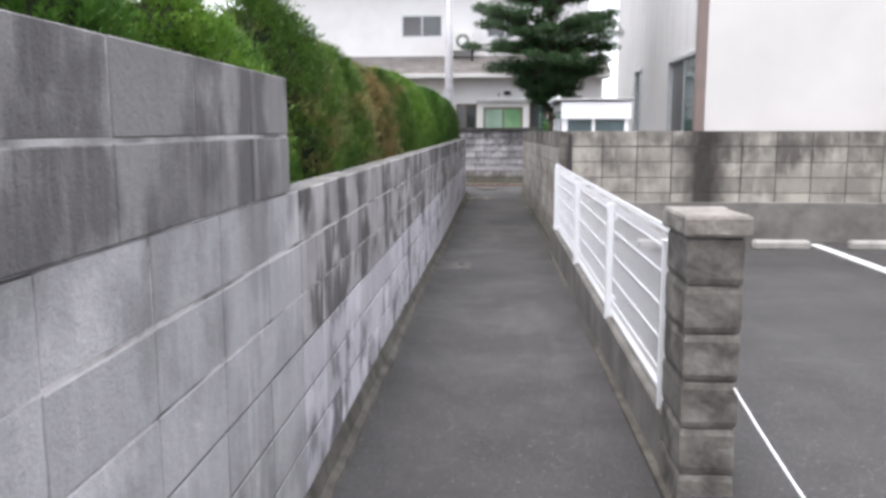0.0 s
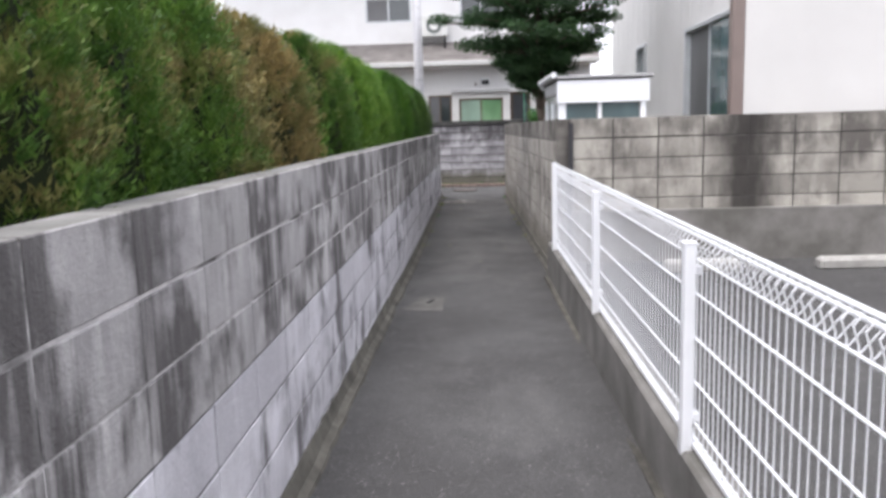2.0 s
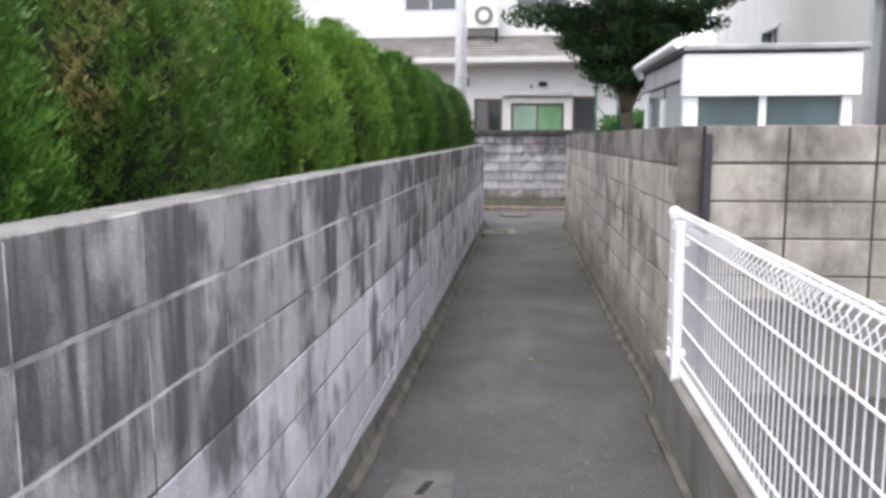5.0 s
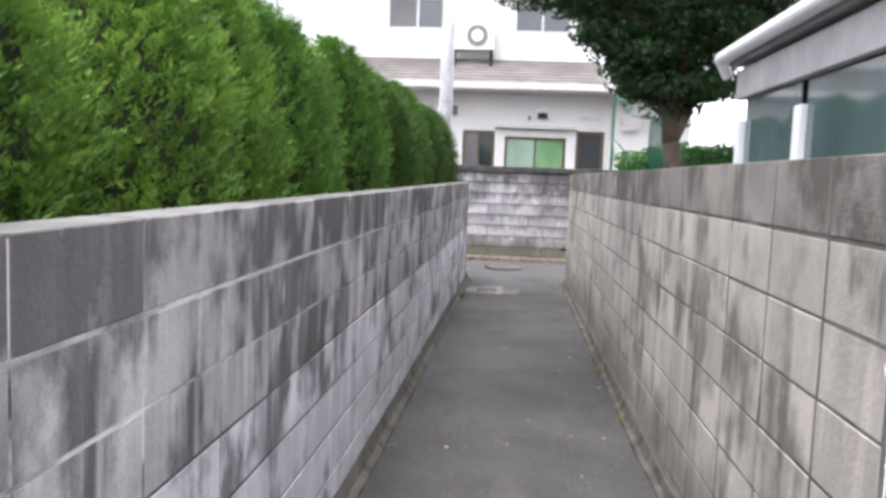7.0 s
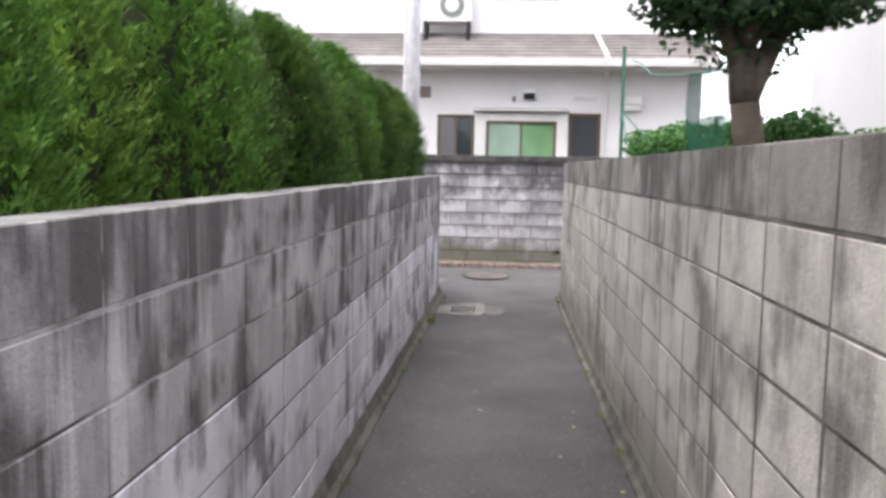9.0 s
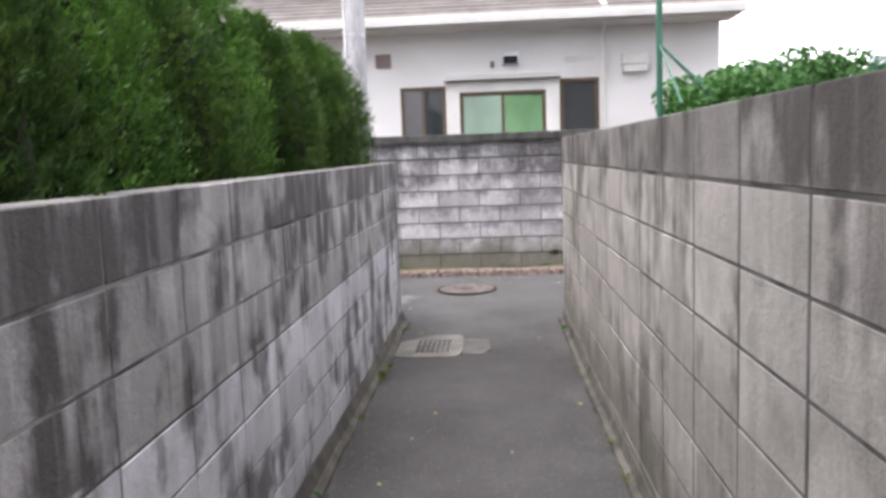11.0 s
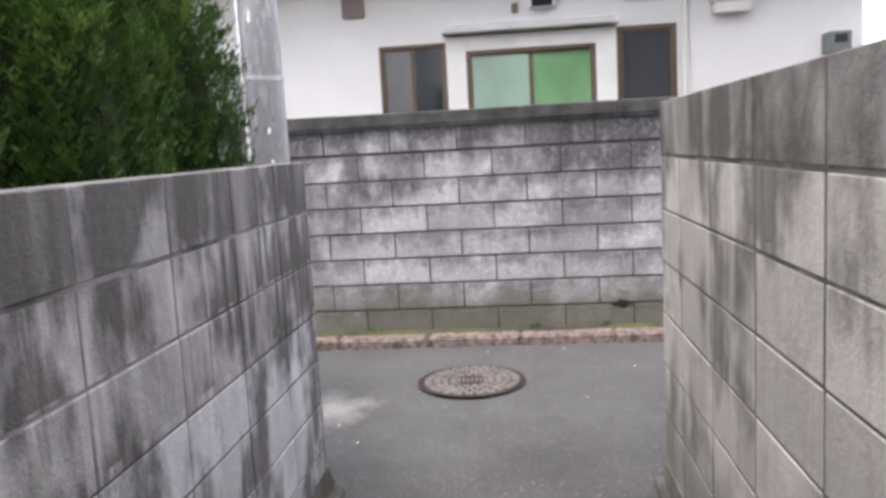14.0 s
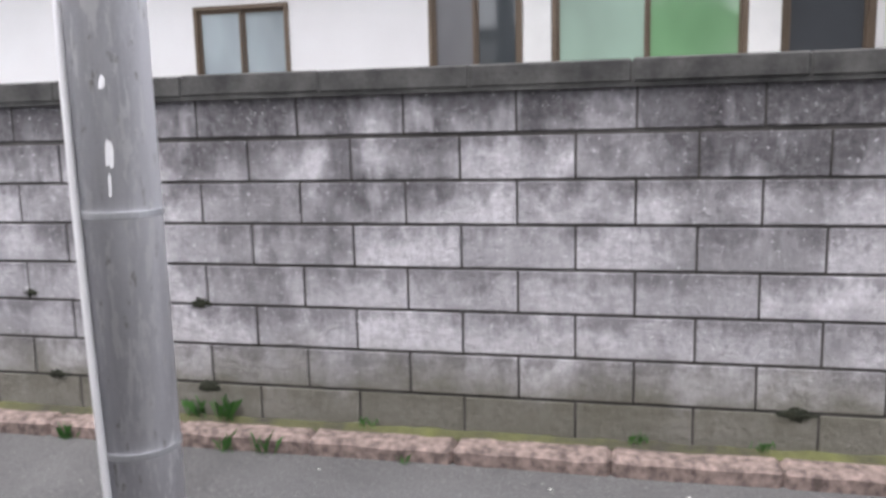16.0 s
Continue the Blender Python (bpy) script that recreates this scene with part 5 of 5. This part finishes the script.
# ---- tree and bushes behind the right wall ----
def leaf_cloud(name, clumps, per, size, mat, seed):
    rr = random.Random(seed)
    verts, faces = [], []
    for c, rad in clumps:
        for i in range(int(per * rad[0])):
            u = Vector((rr.gauss(0, 0.55), rr.gauss(0, 0.55), rr.gauss(0, 0.6)))
            u *= min(1.0, 1.15 / max(u.length, 0.01))
            p = Vector(c) + Vector((u.x * rad[0], u.y * rad[0], u.z * rad[1]))
            d = Vector((rr.gauss(0, 1), rr.gauss(0, 1), rr.gauss(0, 0.6))).normalized()
            s = d.cross(Vector((rr.gauss(0, 1), rr.gauss(0, 1), rr.gauss(0, 1)))).normalized()
            L, W = size * rr.uniform(0.7, 1.3), size * rr.uniform(0.22, 0.4)
            k = len(verts)
            verts += [tuple(p - d * L * 0.5), tuple(p + s * W), tuple(p + d * L * 0.5), tuple(p - s * W)]
            faces.append((k, k + 1, k + 2, k + 3))
    return quads_object(name, verts, faces, mat)


TX, TY = 0.80, 12.95
tree = empty("garden_tree", (0.93, TY, 0.7), "evergreen garden tree with layered dark foliage and a bare trunk", "tree")
bm = bmesh.new()
pts = [(0.89, TY, 0.7, 0.065), (0.875, TY, 1.55, 0.056), (0.835, TY, 1.8, 0.053), (0.81, TY + 0.02, 2.15, 0.052), (TX + 0.02, TY, 2.8, 0.05), (TX, TY, 3.8, 0.042), (TX, TY, 4.8, 0.02)]
for a, b in zip(pts, pts[1:]):
    bm_cyl(bm, a[:3], b[:3], a[3], b[3], 14)
part("trunk", bm, M_BARK, tree, "", True)
for bough in (((0.835, TY, 1.80, 0.045), (0.93, TY + 0.02, 2.02, 0.036), (1.06, TY + 0.05, 2.20, 0.026), (1.22, TY + 0.08, 2.34, 0.014)),
              ((0.825, TY, 1.90, 0.036), (0.73, TY - 0.02, 2.10, 0.028), (0.60, TY - 0.06, 2.32, 0.018)),
              ((0.82, TY, 1.98, 0.034), (0.84, TY - 0.16, 2.20, 0.026), (0.86, TY - 0.36, 2.44, 0.016))):
    bm = bmesh.new()
    for a, b in zip(bough, bough[1:]):
        bm_cyl(bm, a[:3], b[:3], a[3], b[3], 12)
    part("bough", bm, M_BARK, tree, "", True)
clumps = [((TX + 0.06, TY + 0.05, 2.04), (0.17, 0.13)), ((TX - 0.10, TY, 2.15), (0.18, 0.20)), ((TX + 0.14, TY - 0.1, 2.28), (0.20, 0.18)), ((TX - 0.02, TY, 2.45), (0.26, 0.25)), ((TX + 1.18 - 0.80, TY + 0.08, 2.36), (0.16, 0.10)), ((TX + 0.02, TY + 0.05, 2.9), (0.36, 0.36)), ((TX, TY, 3.5), (0.4, 0.4)), ((TX, TY, 4.2), (0.35, 0.5)), ((TX, TY, 4.8), (0.22, 0.4))]
rr = random.Random(5)
for tier, (z, reach, cnt) in enumerate(((2.14, 0.26, 5), (2.36, 0.48, 8), (2.62, 0.95, 10), (2.95, 1.30, 12), (3.3, 1.15, 12), (3.7, 1.0, 11), (4.1, 0.8, 9), (4.5, 0.55, 7))):
    for k in range(cnt):
        a = 2 * math.pi * (k + rr.random() * 0.7) / cnt + tier
        rch = reach * rr.uniform(0.65, 1.05)
        if math.cos(a) < 0 and z < 2.6:
            rch = min(rch, 0.85)
        tip = Vector((TX + rch * math.cos(a), TY + rch * math.sin(a), z + rr.uniform(-0.06, 0.22)))
        base = Vector((TX, TY, z - 0.15))
        bm = bmesh.new()
        bm_cyl(bm, base, (base + tip) / 2 + Vector((0, 0, 0.03)), 0.03, 0.02, 8)
        bm_cyl(bm, (base + tip) / 2 + Vector((0, 0, 0.03)), tip, 0.02, 0.008, 8)
        part("limb", bm, M_BARK, tree)
        for s in (0.55, 0.78, 1.0):
            q = base.lerp(tip, s) + Vector((rr.uniform(-0.08, 0.08), rr.uniform(-0.08, 0.08), 0.05))
            clumps.append((tuple(q), (rr.uniform(0.10, 0.25), rr.uniform(0.05, 0.11))))
me = leaf_cloud("crown", clumps, 2900, 0.036, M_TREE, 9)
me.transform(Matrix.Translation((-0.93, -TY, -0.7)))
ob = new("crown", me)
ob.parent = tree

for k, (bx, by, h, w) in enumerate(((1.50, 15.7, 1.00, 0.42), (1.75, 14.6, 0.95, 0.40), (1.32, 16.7, 1.04, 0.36), (1.30, 14.0, 0.95, 0.30), (1.85, 16.6, 1.08, 0.42))):
    cl = [((max(1.08 - bx, rr.gauss(0, w * 0.5)), rr.gauss(0, w * 0.5), h * rr.uniform(0.45, 1.0)), (rr.uniform(0.12, 0.2), rr.uniform(0.09, 0.15))) for _ in range(34)]
    b = empty("garden_bush", (bx, by, 0.75), "light green leafy bush behind the block wall", "bush", "bushes of the yard")
    ob = new("foliage", leaf_cloud("foliage", cl, 5200, 0.036, M_BUSH, 30 + k))
    ob.parent = b
    bm = bmesh.new()
    for q in range(5):
        bm_cyl(bm, (bx, by, 0.72), (bx + rr.gauss(0, w * 0.4), by + rr.gauss(0, w * 0.4), 0.75 + h * 0.7), 0.015, 0.006, 7)
    part("stems", bm, M_BARK, b)
NX, NY = 0.82, 16.1
np_ = empty("net_post", (NX, NY, 0.75), "slim green steel post of a garden net", "post")
bm = bmesh.new()
bm_cyl(bm, (NX, NY, 0.7), (NX, NY, 2.45), 0.014, n=10)
part("shaft", bm, M_GREENPOST, np_)
for dx, dy, dz in ((0.42, 0.1, -0.42), (-0.02, -0.55, -0.30), (0.30, -0.30, -0.38)):
    bm = bmesh.new()
    bm_cyl(bm, (NX, NY, 1.98), (NX + dx, NY + dy, 1.98 + dz), 0.005, n=8)
    part("stay", bm, M_GREENPOST, np_)


# garden net slung from the tree to the post and over the bushes, gathered at the tree
def net_point(u, v):
    """u runs from the tree to the post, v from the head rope down."""
    x = 0.93 + (NX - 0.93) * u + 0.05 * math.sin(v * 3 + u * 9)
    y = 13.05 + (NY - 13.05) * u
    head = 2.02 + 0.36 * u - 0.50 * u * (1 - u)
    return Vector((x + 0.10 * v, y, head - v * (0.75 - 0.35 * u)))


net = empty("garden_net", (0.9, 14.5, 1.6), "loose green garden net slung between tree and post", "net")
bm = bmesh.new()
for k in range(24):
    bm_cyl(bm, net_point(k / 24, 0), net_point((k + 1) / 24, 0), 0.004, n=6)
part("head_rope", bm, M_NET, net)
vs, fs = [], []


def cord(a, b, r=0.0011):
    d = (b - a).normalized()
    p = d.cross(Vector((0.3, 0.5, 0.8))).normalized() * r
    q = d.cross(p)
    k = len(vs)
    vs.extend([tuple(e + o) for e in (a, b) for o in (p, q - p * 0.5, -q - p * 0.5)])
    fs.extend([(k, k + 1, k + 4, k + 3), (k + 1, k + 2, k + 5, k + 4), (k + 2, k, k + 3, k + 5)])


NU, NV = 40, 22
for a in range(NU):
    ua, ub = 0.20 + 0.16 * a / NU, 0.20 + 0.16 * (a + 1) / NU
    for c in range(NV):
        cord(net_point(ua, c / NV), net_point(ub, (c + 1) / NV))
        cord(net_point(ua, (c + 1) / NV), net_point(ub, c / NV))
mesh_net = quads_object("netting", vs, fs, M_NET)
mesh_net.transform(Matrix.Translation((-0.9, -14.5, -1.6)))
ob = new("netting", mesh_net)
ob.parent = net

# ---- town behind the camera and beyond, closing the view ----
for k, (x0, y0, x1, y1, h) in enumerate(((-9, -16, 12, -12, 6.0), (-12, 2, -8.2, 18, 5.5), (11, -9, 15, 8, 6.0))):
    hb = empty("neighbour_house", ((x0 + x1) / 2, (y0 + y1) / 2, 0), "plain pale house of the neighbourhood", "house", "neighbour houses")
    bm = bmesh.new()
    bm_box(bm, x0, y0, -0.1, x1, y1, h)
    part("wall", bm, M_SIDING, hb)
    bm = bmesh.new()
    bm_box(bm, x0 - 0.4, y0 - 0.4, h, x1 + 0.4, y1 + 0.4, h + 0.25, 0.05)
    part("roof", bm, M_ROOF, hb)

# rain pipe in the wall's corner, and black moss in the far wall's weep holes
bm = bmesh.new()
bm_cyl(bm, (XR0 + 0.135, Y_COR - 0.028, 0.3), (XR0 + 0.135, Y_COR - 0.028, 1.60), 0.022, n=12)
thing("rain_pipe", bm, M_DARKCLAD, "thin dark pipe standing in the corner of the block wall", "pipe")
for k, (xx, zz, w) in enumerate(((-1.72, 0.765, 0.05), (-2.55, 0.79, 0.035), (-1.70, 0.40, 0.05), (-2.45, 0.42, 0.045), (0.66, 0.41, 0.06), (1.5, 0.76, 0.04))):
    bm = bmesh.new()
    bmesh.ops.create_icosphere(bm, subdivisions=3, radius=1.0)
    for v in bm.verts:
        q = 0.85 + 0.75 * noise.noise(v.co * 2.2 + Vector((k * 3, 0, 0))) + 0.5 * noise.noise(v.co * 6 + Vector((k * 5, 2, 0)))
        v.co = Vector((xx + v.co.x * w * q, Y_FAR - 0.001 + v.co.y * 0.008, zz + v.co.z * w * 0.45 * q))
    thing("moss_clump", bm, M_HOLE, "black moss clump growing from a joint of the block wall", "moss", "moss clumps of the wall")
